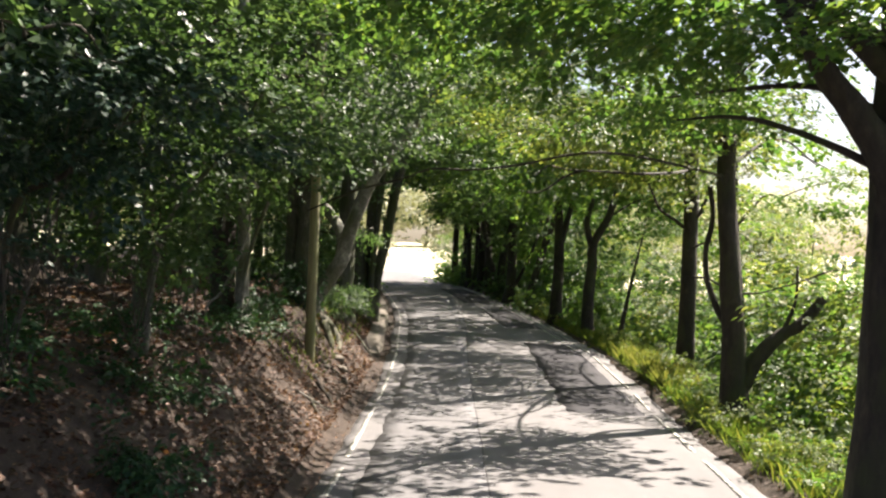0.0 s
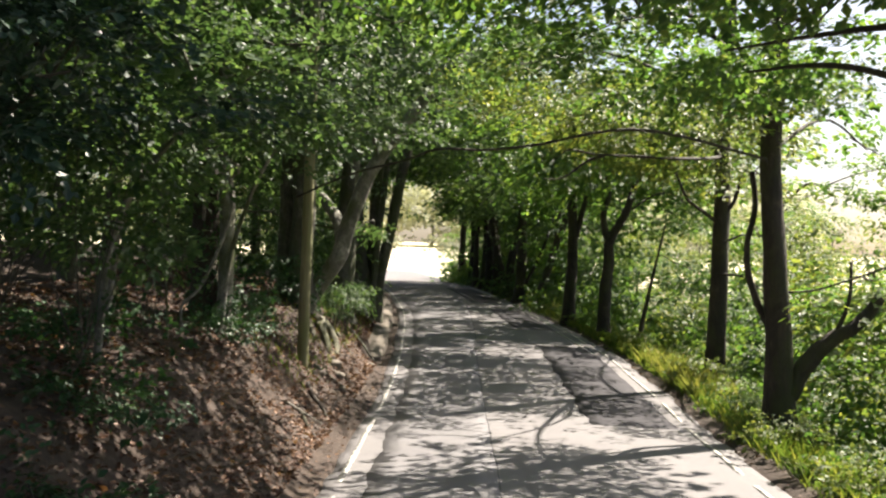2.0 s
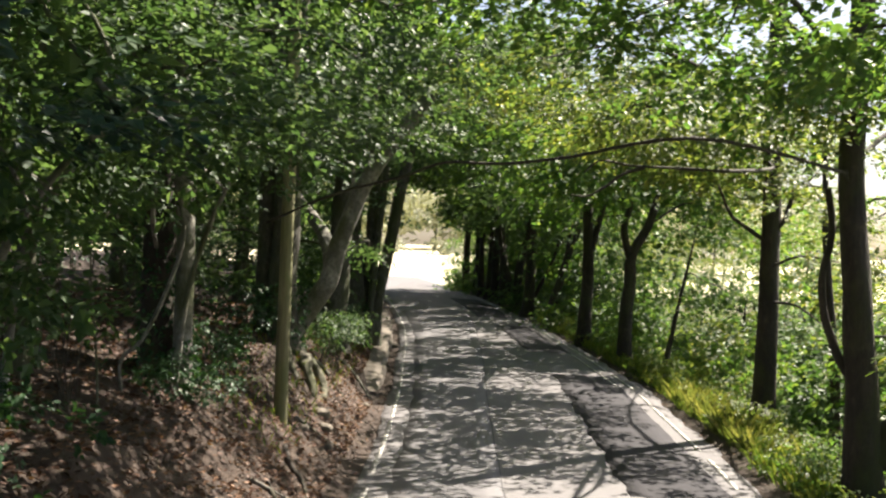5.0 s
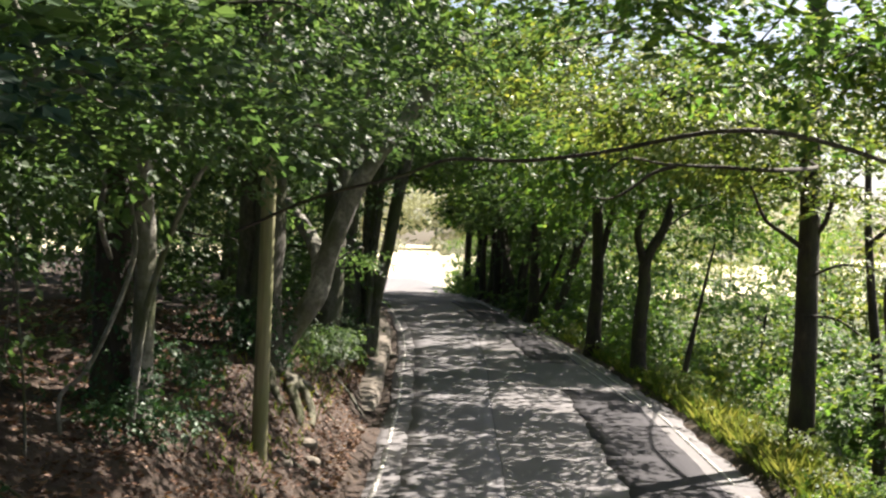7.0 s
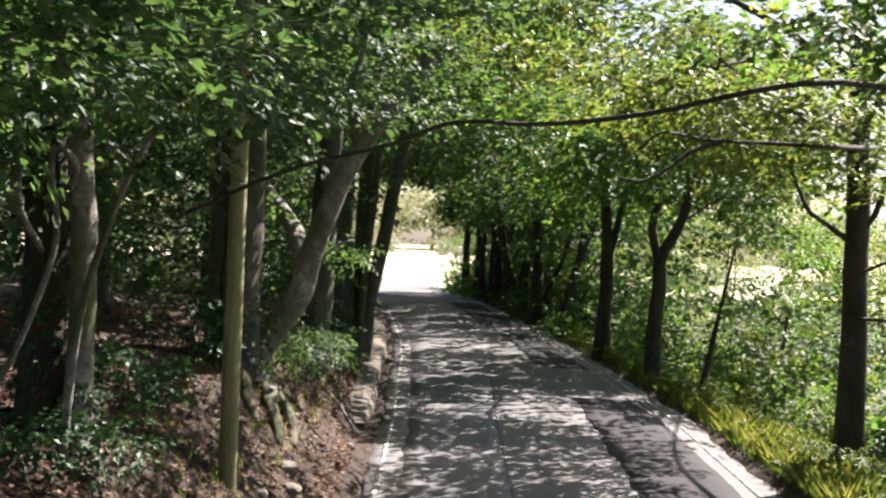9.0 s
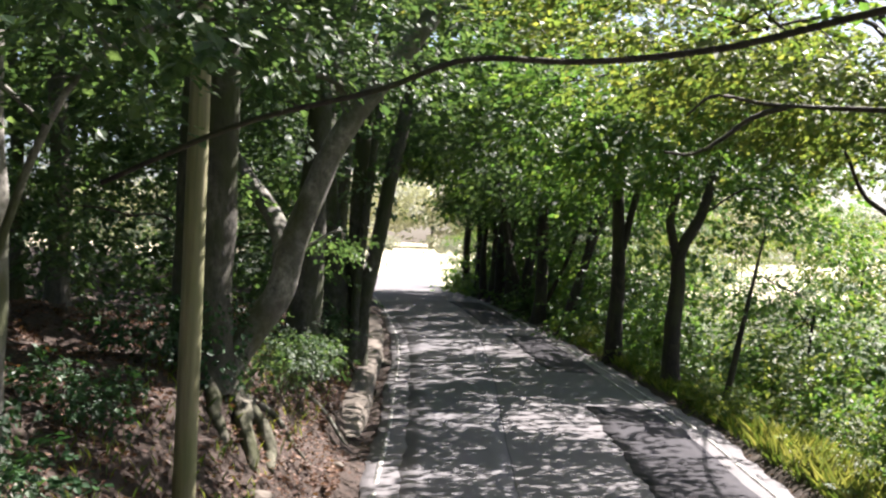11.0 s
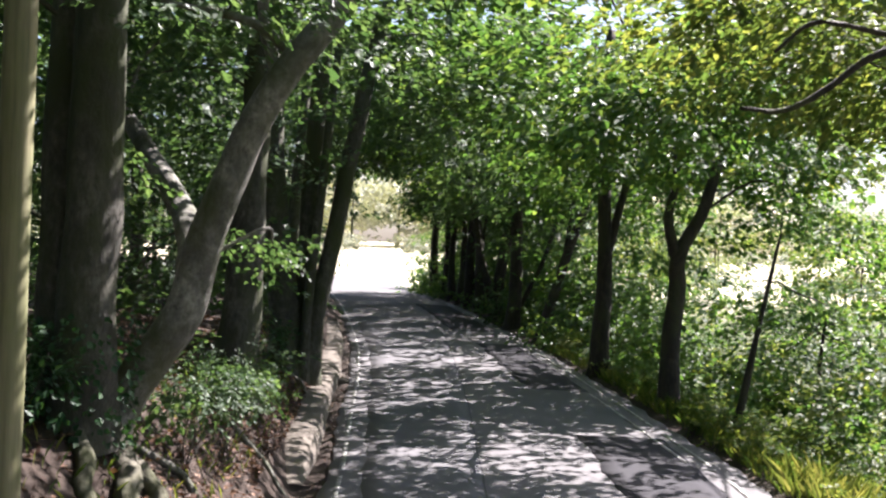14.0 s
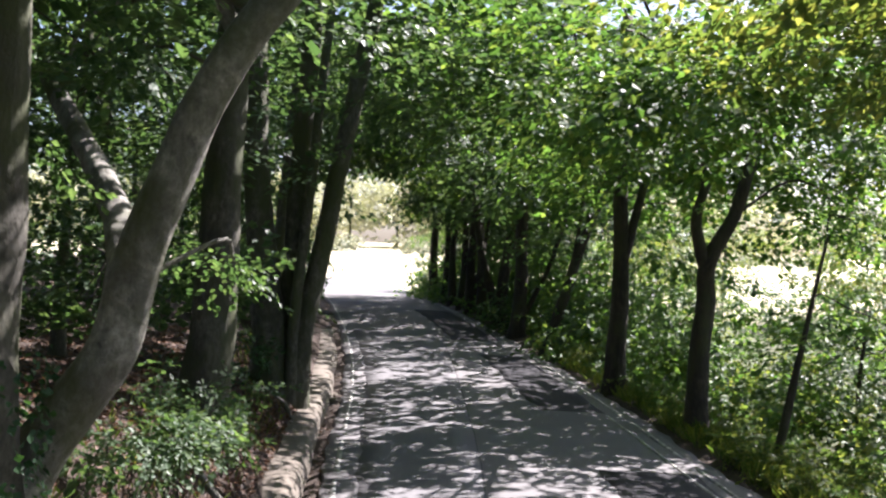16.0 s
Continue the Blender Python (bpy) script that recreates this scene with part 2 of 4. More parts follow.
def steps(*spans):
    return np.unique(np.concatenate([np.arange(a, b + s * 0.5, s) for a, b, s in spans]).round(3))


gx = steps((-3000, -300, 300), (-300, -60, 30), (-60, -20, 4), (-20, -9, 0.8), (-9, 8, 0.16), (8, 20, 0.8), (20, 60, 4), (60, 300, 30), (300, 3000, 300))
gy = steps((-3000, -300, 300), (-300, -30, 30), (-30, 6, 2), (6, 48, 0.18), (48, 70, 0.5), (70, 135, 1.5), (135, 300, 15), (300, 3000, 300))
GX, GY = np.meshgrid(gx, gy, indexing="ij")
ground = mesh_object("ground", np.stack([GX, GY, height(GX, GY)], -1).reshape(-1, 3), grid_faces(len(gx), len(gy)), SOIL)
tagged(ground, "brown leaf-strewn wooded bank, grassy slope and pale dry field", "ground", kind="structure")

# ---- road ----
ry = steps((-60, 6, 3), (6, 130, 0.4))
u = np.linspace(0, 1, 29)


def road_z(x, y):
    l, r = curve(LEFT, y), curve(RIGHT, y)
    s = (x - l) / (r - l)
    return curve(LEVEL, y) + 0.05 * (1 - (2 * s - 1) ** 2) + 0.008 * wave(x, y, 0.8)


RY, RU = np.meshgrid(ry, u, indexing="ij")
edge = 0.06 * wave(RY * 0 + 2, RY, 2.3)
rl, rr = curve(LEFT, RY) - 0.16 + edge, curve(RIGHT, RY) + 0.28 + edge * 1.5
RX = rl + (rr - rl) * RU
top = np.stack([RX, RY, road_z(RX, RY)], -1)
skirt_l, skirt_r = top[:, :1] - (0.02, 0, 0.14), top[:, -1:] + (0.02, 0, -0.14)
allv = np.concatenate([skirt_l, top, skirt_r], 1)
road = mesh_object("road", allv.reshape(-1, 3), grid_faces(len(ry), len(u) + 2)[:, ::-1], ASPHALT)
tagged(road, "worn grey asphalt country lane with darker repair patches", "road", kind="structure")


def strip(name, y0, y1, left, right, lift, material, parent, label="", n=3, dy=0.2):
    ys = np.arange(y0, y1 + 1e-6, dy)
    U, Y = np.meshgrid(np.linspace(0, 1, n), ys, indexing="xy")
    X = left(ys)[:, None] + (right(ys) - left(ys))[:, None] * U
    T = np.stack([X, Y, road_z(X, Y) + lift], -1)
    a = np.concatenate([T[:, :1] - (0, 0, lift + 0.01), T, T[:, -1:] - (0, 0, lift + 0.01)], 1)
    a[0, :, 2] -= lift
    a[-1, :, 2] -= lift
    return mesh_object(name, a.reshape(-1, 3), grid_faces(len(ys), n + 2)[:, ::-1], material, parent, label)


def jag(ys, k, amp):
    return amp * (np.sin(ys * 1.9 + k) + 0.6 * np.sin(ys * 4.7 + 2 * k) + 0.35 * np.sin(ys * 11.3 + k * 3))


strip("asphalt_patch", 23.1, 38.6, lambda y: 2.32 + jag(y, 1, 0.04), lambda y: np.minimum(3.98, curve(RIGHT, y) - 0.14) + jag(y, 2, 0.015), 0.010, ASPHALT_NEW, road, "dark newer asphalt patch", 6, 0.1)
strip("asphalt_patch", 45.1, 57.0, lambda y: 1.92 - (y - 45) * 0.072 + jag(y, 3, 0.05), lambda y: curve(RIGHT, y) - 0.42 + jag(y, 5, 0.02), 0.010, ASPHALT_NEW, road, "dark newer asphalt patch", 6, 0.1)
strip("asphalt_patch", 62.0, 80.0, lambda y: curve(RIGHT, y) - 2.2 + jag(y, 6, 0.05), lambda y: curve(RIGHT, y) - 0.4 + jag(y, 5, 0.02), 0.010, ASPHALT_NEW, road, "dark newer asphalt patch", 5, 0.3)
JOINT = lambda y: 0.36 + 0.10 * np.sin(y * 0.13) + jag(y, 4, 0.008) - np.clip(y - 40, 0, 99) ** 1.3 * 0.012
strip("lane_surface", 7.0, 66.0, lambda y: curve(LEFT, y) + 0.42 + jag(y, 8, 0.03), lambda y: JOINT(y) + 0.01, 0.004, ASPHALT_LANE, road, "darker smooth asphalt lane strip", 6, 0.2)
strip("tar_joint", 8.0, 60.0, lambda y: 0.36 + 0.10 * np.sin(y * 0.13) + jag(y, 4, 0.008) - np.clip(y - 40, 0, 99) ** 1.3 * 0.012, lambda y: 0.385 + 0.10 * np.sin(y * 0.13) + jag(y, 4.0, 0.008) - np.clip(y - 40, 0, 99) ** 1.3 * 0.012, 0.006, TAR, road, "dark longitudinal joint", 2, 0.2)
line_rng = random.Random(4)
for side_curve, off in ((LEFT, 0.06), (RIGHT, -0.10)):
    y = 7.0
    while y < 102:
        ln = line_rng.uniform(2.0, 6.5)
        strip("edge_line", y, min(y + ln, 103), lambda v: curve(side_curve, v) + off - 0.04 + jag(v, 7, 0.004), lambda v: curve(side_curve, v) + off + 0.04 + jag(v, 9, 0.004), 0.016, PAINT, road, "worn white edge line", 2, 0.4)
        y += ln + line_rng.uniform(0.1, 1.2)

strip("edge_line", 36.0, 45.0, lambda y: curve(RIGHT, y) - 0.50 + jag(y, 3, 0.005), lambda y: curve(RIGHT, y) - 0.44 + jag(y, 5, 0.005), 0.016, PAINT, road, "worn white edge line", 2, 0.4)

# ---- plants: leaves, twigs, trunks ----
RNG = np.random.default_rng(7)


def spray_template(rng, n, length, width, leaf):
    """Leaves of one flat twig spray: places, directions, ups and sizes, the twig running along +x."""
    p, d, s = [], [], []
    side_n = max(3, n // 7)
    for k in range(n):
        b = rng.integers(0, side_n + 1)
        if b == side_n:
            t = rng.uniform(0.1, 1.0)
            at = np.array([t * length, 0, 0])
            a = rng.choice((-1, 1)) * rng.uniform(0.3, 0.9)
        else:
            t = (b + 0.6) / side_n
            sgn = 1 if b % 2 else -1
            reach = width * (1.05 - 0.7 * t) * rng.uniform(0.15, 1.0)
            ang = sgn * 0.85
            at = np.array([t * length * 0.85 + math.cos(ang) * reach, math.sin(ang) * reach, 0])
            a = ang + rng.normal(0, 0.55)
        at[2] = -0.18 * (at[0] / length) ** 2 * length - 0.25 * abs(at[1]) + rng.normal(0, 0.035)
        p.append(at)
        d.append((math.cos(a), math.sin(a), rng.normal(-0.22, 0.2)))
        s.append(leaf * rng.uniform(0.65, 1.25))
    up = np.stack([rng.normal(0, 0.24, n), rng.normal(0, 0.24, n), np.ones(n)], 1)
    return np.array(p), np.array(d), up, np.array(s)


SPRAYS = [spray_template(RNG, 26, 0.85, 0.55, 0.124) for _ in range(12)]


def unit(a):
    return a / np.maximum(np.linalg.norm(a, axis=-1, keepdims=True), 1e-9)


def leaf_arrays(pos, d, up, size, wide=0.37):
    d = unit(d)
    side = unit(np.cross(up, d))
    nrm = np.cross(d, side)
    L = size[:, None]
    base, tip = pos, pos + d * L - nrm * L * 0.06
    l = pos + d * L * 0.48 + side * L * wide + nrm * L * 0.07
    r = pos + d * L * 0.48 - side * L * wide + nrm * L * 0.07
    v = np.stack([base, l, tip, r], 1).reshape(-1, 3)
    i = np.arange(len(pos))[:, None] * 4
    f = np.concatenate([i + (0, 2, 1), i + (0, 3, 2)], 1).reshape(-1, 3)
    return v, f


def sprays_to_leaves(rng, places, headings, scale, tilt=0.3):
    """Leaf meshes of many sprays at the places, each pointing along its heading (radians)."""
    out_v, out_f, off = [], [], 0
    pick = rng.integers(0, len(SPRAYS), len(places))
    for k, (p, d, up, s) in enumerate(SPRAYS):
        sel = np.where(pick == k)[0]
        if not len(sel):
            continue
        yaw = headings[sel]
        if np.ndim(tilt):
            pit, rol = tilt[sel, 0], tilt[sel, 1]
        else:
            pit, rol = rng.normal(0.12, tilt, len(sel)), rng.normal(0, tilt, len(sel))
        cy, sy, cp, sp, cr, sr = np.cos(yaw), np.sin(yaw), np.cos(pit), np.sin(pit), np.cos(rol), np.sin(rol)
        R = np.empty((len(sel), 3, 3))
        R[:, 0, 0], R[:, 0, 1], R[:, 0, 2] = cy * cp, cy * sp * sr - sy * cr, cy * sp * cr + sy * sr
        R[:, 1, 0], R[:, 1, 1], R[:, 1, 2] = sy * cp, sy * sp * sr + cy * cr, sy * sp * cr - cy * sr
        R[:, 2, 0], R[:, 2, 1], R[:, 2, 2] = -sp, cp * sr, cp * cr
        sc = (scale[sel] if np.ndim(scale) else np.full(len(sel), scale)) * rng.uniform(0.75, 1.3, len(sel))
        P = np.einsum("nij,mj->nmi", R, p) * sc[:, None, None] + places[sel][:, None]
        D, U = np.einsum("nij,mj->nmi", R, d), np.einsum("nij,mj->nmi", R, up)
        S = sc[:, None] * s[None]
        v, f = leaf_arrays(P.reshape(-1, 3), D.reshape(-1, 3), U.reshape(-1, 3), S.reshape(-1))
        out_v.append(v)
        out_f.append(f + off)
        off += len(v)
    return np.concatenate(out_v), np.concatenate(out_f)


def smooth_path(pts, n):
    pts = np.asarray(pts, float)
    if len(pts) == 2:
        return pts[0] + (pts[1] - pts[0]) * np.linspace(0, 1, n)[:, None]
    ext = np.concatenate([[2 * pts[0] - pts[1]], pts, [2 * pts[-1] - pts[-2]]])
    t = np.linspace(0, len(pts) - 1 - 1e-6, n)
    i, f = t.astype(int), (t % 1)[:, None]
    a, b, c, e = ext[i], ext[i + 1], ext[i + 2], ext[i + 3]
    return 0.5 * (2 * b + (c - a) * f + (2 * a - 5 * b + 4 * c - e) * f ** 2 + (3 * b - a - 3 * c + e) * f ** 3)


def tube(pts, r0, r1, sides=10, n=None, lumps=0.06, flare=0.0, seed=0):
    """A tapered, slightly lumpy limb along the points."""
    n = n or max(6, 4 * len(pts))
    c = smooth_path(pts, n)
    t = np.linspace(0, 1, n)
    tan = unit(np.gradient(c, axis=0))
    ref = np.array([1.0, 0.02, 0.0]) if abs(tan[:, 0]).mean() < 0.8 else np.array([0.0, 0.0, 1.0])
    e1 = unit(np.cross(tan, ref))
    e2 = np.cross(tan, e1)
    a = np.linspace(0, 2 * math.pi, sides, endpoint=False)
    rad = (r0 + (r1 - r0) * t)[:, None] * np.ones(sides)
    rad = rad * (1 + lumps * np.sin(2 * a + seed + 5 * t[:, None]) + lumps * np.sin(3 * a + 1.3 * seed + 17 * t[:, None]) + lumps * 0.7 * np.sin(a - 31 * t[:, None] + seed))
    if flare:
        rad = rad * (1 + flare * np.exp(-t * 14)[:, None] * (1 + 0.45 * np.sin(5 * a + seed)))
    v = c[:, None] + rad[..., None] * (np.cos(a)[None, :, None] * e1[:, None] + np.sin(a)[None, :, None] * e2[:, None])
    i, j = np.meshgrid(np.arange(n - 1), np.arange(sides), indexing="ij")
    k = (j + 1) % sides
    f = np.stack([i * sides + j, i * sides + k, (i + 1) * sides + k, (i + 1) * sides + j], -1).reshape(-1, 4)
    v = np.concatenate([v.reshape(-1, 3), c[-1:]])
    last = (n - 1) * sides
    f = np.concatenate([f, np.array([[last + q, last + (q + 1) % sides, len(v) - 1, len(v) - 1] for q in range(sides)])])
    return v, f


def tris(f):
    q = np.asarray(f)
    return np.concatenate([q[:, (0, 1, 2)], q[q[:, 2] != q[:, 3]][:, (0, 2, 3)]])


def joined(parts):
    v, f, off = [], [], 0
    for a, b in parts:
        v.append(a)
        f.append(tris(b) + off)
        off += len(a)
    return np.concatenate(v), np.concatenate(f)


def clusters(rng, c, r, count):
    """Places of leaf plates in an ellipsoid, more of them towards its skin."""
    q = unit(rng.normal(size=(count, 3))) * rng.uniform(0.25, 1.0, (count, 1)) ** 0.45
    return np.asarray(c) + q * np.asarray(r)


def clear_of_lane(p, size):
    """Branches are trimmed over the lane by passing traffic."""
    l, r = curve(LEFT, p[:, 1]), curve(RIGHT, p[:, 1])
    low = np.where(p[:, 1] < 26, np.where(np.abs(p[:, 0] + 0.1) < 1.5, 5.1, 4.3), 5.3)
    return ~((p[:, 0] > l - 0.3) & (p[:, 0] < r + 0.2) & (p[:, 2] < low + curve(LEVEL, p[:, 1])))


def crown_parts(rng, thing, hub_points, blobs, leaf_mat, twig_mat):
    """Limbs, twigs and leaves of a crown. blobs: (centre, radii, plates, sprays a plate, leaf scale)."""
    twigs, places, heads, scales = [], [], [], []
    tilts = []
    for c, r, plates, per, scale in blobs:
        plates, per = max(3, round(plates * 0.66)), round(per * 1.5)
        c = np.asarray(c, float)
        hub = min(hub_points, key=lambda h: np.linalg.norm(h - c) + 2 * max(0, h[2] - c[2]))
        mid = (hub + c) / 2 + (0, 0, 0.12 * np.linalg.norm(c - hub)) + rng.normal(0, 0.15, 3)
        ln = np.linalg.norm(c - hub)
        v, f = tube([hub, mid, c], min(0.07, 0.012 + 0.009 * ln), 0.014, 7, 10, 0.08, 0, rng.uniform(0, 6))
        mesh_object("limb", v, f, twig_mat, thing)
        cl = clusters(rng, c, r, plates)
        for q in cl:
            if rng.random() < 0.4 and clear_of_lane(q[None], 1)[0]:
                start = c + (mid - c) * rng.uniform(0, 0.5)
                m2 = (start + q) / 2 + rng.normal(0, 0.12, 3) + (0, 0, 0.1)
                twigs.append(tube([start, m2, q], 0.022, 0.006, 5, 7, 0.05))
        pl = np.repeat(cl, per, 0) + rng.normal(size=(plates * per, 3)) * np.array([0.62, 0.62, 0.13]) * scale
        lean = np.repeat(rng.normal((0.1, 0.0), 0.26, (plates, 2)), per, 0) + rng.normal(0, 0.1, (plates * per, 2))
        hd = np.arctan2(pl[:, 1] - hub[1], pl[:, 0] - hub[0]) + rng.normal(0, 0.8, len(pl))
        ok = clear_of_lane(pl, scale)
        places.append(pl[ok])
        heads.append(hd[ok])
        scales.append(np.full(ok.sum(), scale))
        tilts.append(lean[ok])
    if twigs:
        v, f = joined(twigs)
        tagged(mesh_object("twig_tangle", v, f, TWIG, thing), kind="stuff")
    v, f = sprays_to_leaves(rng, np.concatenate(places), np.concatenate(heads), np.concatenate(scales), np.concatenate(tilts))
    tagged(mesh_object("crown", v, f, leaf_mat, thing, smooth=False), kind="stuff")


def at(x, y, dz=0.0):
    return np.array([x, y, float(height(x, y)) + dz])


def tree(name, label, stems, blobs, bark, leaf_mat, seed, group="", flare=0.5, extra=()):
    """stems: (points, r0, r1); points are (x, y, z) with the first on the ground."""
    rng = np.random.default_rng(seed)
    thing = tagged(new(name), label, "tree", group)
    hubs = []
    for k, (pts, r0, r1, *own) in enumerate(stems):
        pts = np.asarray(pts, float)
        v, f = tube(pts, r0, r1, 14 if r0 > 0.12 else 9, max(14, 6 * len(pts)), 0.05, flare if k == 0 or pts[0][2] < 2.2 else 0, seed + k)
        mesh_object("trunk" if k == 0 else "stem", v, f, own[0] if own else bark, thing)
        path = smooth_path(pts, 14)
        hubs += [q for q in path[5:]]
    for pts, r0, r1 in extra:
        v, f = tube(pts, r0, r1, 8, max(10, 5 * len(pts)), 0.08, 0, seed)
        mesh_object("branch", v, f, bark, thing)
    if blobs:
        crown_parts(rng, thing, hubs, blobs, leaf_mat, bark)
    return thing

# ---- the trees along the lane ----
FINE, MID, WIDE = 0.85, 1.25, 2.6


def rise(x, y, top, lean=(0, 0), bend=0.0, sink=0.15):
    """Points of a trunk from the ground up to a height."""
    b = at(x, y, -sink)
    return [b, b + (lean[0] * 0.3 + bend, lean[1] * 0.3, (top - b[2]) * 0.3), b + (lean[0] * 0.65 - bend * 0.4, lean[1] * 0.65, (top - b[2]) * 0.65), np.array([b[0] + lean[0], b[1] + lean[1], top])]


# Coarse leaf layer, mostly out of view, added to block sun and sky.
def shade_roof(x, y, z=10.5, r=(3.4, 3.2, 1.6), plates=16, per=7, scale=WIDE):
    return ((x, y, z), r, plates, per, scale)


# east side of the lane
# Added for shade: blobs at 7.6 and 8.8 m, and the roof layer.
tree("maple_tree", "broad roadside maple trunk in shade, its bark darkened", [(rise(4.42, 11.0, 9, (0.2, 0.3)), 0.46, 0.3)],
     [((2.9, 13.2, 6.7), (2.2, 2.2, 1.2), 15, 8, FINE), ((0.6, 11.5, 7.2), (2.2, 2.6, 1.0), 15, 8, FINE), ((-0.6, 15.2, 7.6), (2.4, 2.2, 0.9), 15, 8, 1.0), ((0.2, 13.2, 8.8), (2.8, 2.6, 0.8), 26, 7, 2.0), ((3.4, 14.6, 5.7), (1.0, 1.2, 0.6), 8, 8, 0.75), ((6.2, 14.5, 6.6), (1.8, 2.0, 1.4), 7, 8, FINE), ((3.3, 10.4, 5.65), (1.7, 1.2, 0.4), 20, 8, 0.8), ((1.6, 10.9, 5.85), (1.2, 1.0, 0.35), 9, 8, 0.8), shade_roof(6.0, 12.8, 9.6, (2.4, 2.2, 0.8), 26, 7, 2.0)], BARK_BROWN, LEAF_LIME, 11,
     extra=[([(4.4, 11.0, 3.9), (4.1, 11.0, 4.45), (3.72, 11.0, 4.95), (3.2, 11.1, 5.8), (2.6, 11.4, 6.8)], 0.2, 0.08), ([(4.4, 11.0, 5.0), (3.7, 11.4, 5.8), (2.6, 12.2, 6.6)], 0.14, 0.03), ([(4.3, 11.0, 4.1), (3.7, 11.3, 4.45), (3.0, 11.8, 4.75), (2.4, 12.5, 4.8)], 0.05, 0.012), ([(4.3, 11.1, 4.7), (3.8, 11.8, 5.1), (3.2, 12.6, 5.2), (2.5, 13.8, 5.25)], 0.05, 0.012)])
r1 = at(5.72, 22.6, -0.1)
tree("maple_tree", "mossy forked roadside maple with a broken stub", [([r1, r1 + (-0.08, 0, 1.8), r1 + (-0.2, 0, 3.6), r1 + (-0.3, 0.05, 5.2), r1 + (-0.1, 0.3, 8.4)], 0.27, 0.17)],
     [((2.2, 18.3, 6.7), (2.2, 2.4, 1.1), 26, 8, FINE), ((1.6, 21.5, 8.4), (2.4, 2.4, 0.8), 18, 8, 1.3), ((2.0, 16.0, 8.6), (2.4, 2.4, 0.8), 14, 8, 1.3), ((4.0, 20.6, 6.3), (1.3, 1.3, 0.8), 12, 8, FINE), ((1.2, 18.2, 7.0), (1.6, 2.2, 1.0), 14, 8, FINE), ((8.2, 25.5, 5.6), (1.6, 1.6, 1.4), 9, 8, FINE), ((5.3, 21.2, 6.2), (1.1, 1.0, 0.6), 16, 8, 0.75), ((7.4, 22.4, 3.1), (0.9, 0.8, 0.5), 6, 6, 0.7), shade_roof(3.6, 21.2, 9.8, (2.8, 3.0, 0.8), 8, 7, 2.0)], BARK_BROWN, LEAF_LIME, 12,
     extra=[([r1 + (0.1, 0, 0.9), r1 + (0.42, -0.05, 1.5), r1 + (0.85, -0.1, 1.95), r1 + (1.3, -0.15, 2.25), r1 + (1.7, -0.1, 2.75)], 0.20, 0.10),
            ([r1 + (-0.22, 0, 4.5), r1 + (-0.32, -0.05, 4.9), r1 + (-0.48, -0.1, 5.25)], 0.085, 0.045),
            ([r1 + (-0.14, 0.02, 2.0), r1 + (-0.42, 0.1, 2.5), r1 + (-0.62, 0.15, 3.1), r1 + (-0.66, 0.15, 3.7), r1 + (-0.52, 0.2, 4.3), r1 + (-0.6, 0.2, 5.0)], 0.075, 0.05),
            ([r1 + (0.9, -0.1, 2.0), r1 + (1.15, -0.1, 2.7), r1 + (1.2, 0.0, 3.4)], 0.05, 0.025),
            ([r1 + (-0.25, 0.1, 5.2), (2.6, 19.7, 5.15), (0.97, 20.2, 4.92), (0.1, 20.2, 4.81), (-0.62, 20.2, 4.80), (-1.15, 20.25, 4.61), (-2.0, 20.2, 4.36), (-2.9, 20.2, 3.95)], 0.028, 0.016)])
tree("maple_tree", "straight dark roadside maple on the verge", [(rise(6.12, 29.9, 10.5, (0.2, 0.2), 0.05), 0.255, 0.16)],
     [((2.7, 27.6, 6.6), (2.0, 1.6, 1.0), 18, 8, FINE), ((5.6, 30.2, 6.3), (1.8, 2.2, 0.8), 18, 9, FINE * 1.1), ((0.4, 26.2, 7.2), (2.2, 2.2, 1.0), 11, 8, FINE), ((4.0, 30.2, 6.6), (2.0, 2.6, 1.1), 28, 9, FINE * 1.15), ((5.2, 22.6, 6.2), (1.5, 1.7, 0.8), 20, 9, FINE)], BARK_BROWN, LEAF_SUNNY, 13,
     extra=[([(6.1, 29.9, 4.2), (5.75, 29.9, 4.45), (5.35, 29.9, 4.75), (5.05, 29.9, 5.4)], 0.06, 0.025), ([(6.15, 29.9, 4.3), (6.5, 29.9, 4.7), (6.7, 29.9, 5.4)], 0.07, 0.04), ([(6.1, 29.8, 5.9), (5.4, 27.0, 5.5), (4.0, 24.5, 5.2), (3.17, 24.5, 5.22), (2.41, 24.5, 5.24), (1.88, 24.5, 5.31), (1.6, 24.5, 5.1)], 0.04, 0.012), ([(2.6, 24.5, 5.22), (2.23, 24.5, 5.08), (1.95, 24.5, 4.86), (1.66, 24.5, 4.71), (1.38, 24.5, 4.72)], 0.035, 0.012), ([(6.1, 29.8, 2.9), (6.7, 29.6, 2.85), (7.2, 29.5, 2.5)], 0.04, 0.012), ([(6.1, 29.8, 3.6), (6.8, 29.7, 3.9), (7.6, 29.6, 3.8)], 0.04, 0.012)])
# Added crown in sunlit leaf colour, for the glowing edge of the canopy.
tree("field_maple", "field maple on the sunny slope, sunlight put into its yellow leaves", [(rise(7.9, 30.5, 7.0, (-0.3, 0.3), 0.1), 0.13, 0.06)],
     [((7.6, 26.0, 4.8), (1.6, 2.0, 1.2), 8, 8, FINE), ((7.2, 31, 5.5), (2.0, 2.4, 1.0), 8, 9, FINE * 1.15), ((8.6, 39.5, 6.9), (2.2, 2.6, 1.3), 8, 9, MID), ((5.6, 33.5, 7.2), (1.6, 1.8, 0.9), 14, 9, FINE * 1.15)], BARK_BROWN, LEAF_SUNNY, 17)
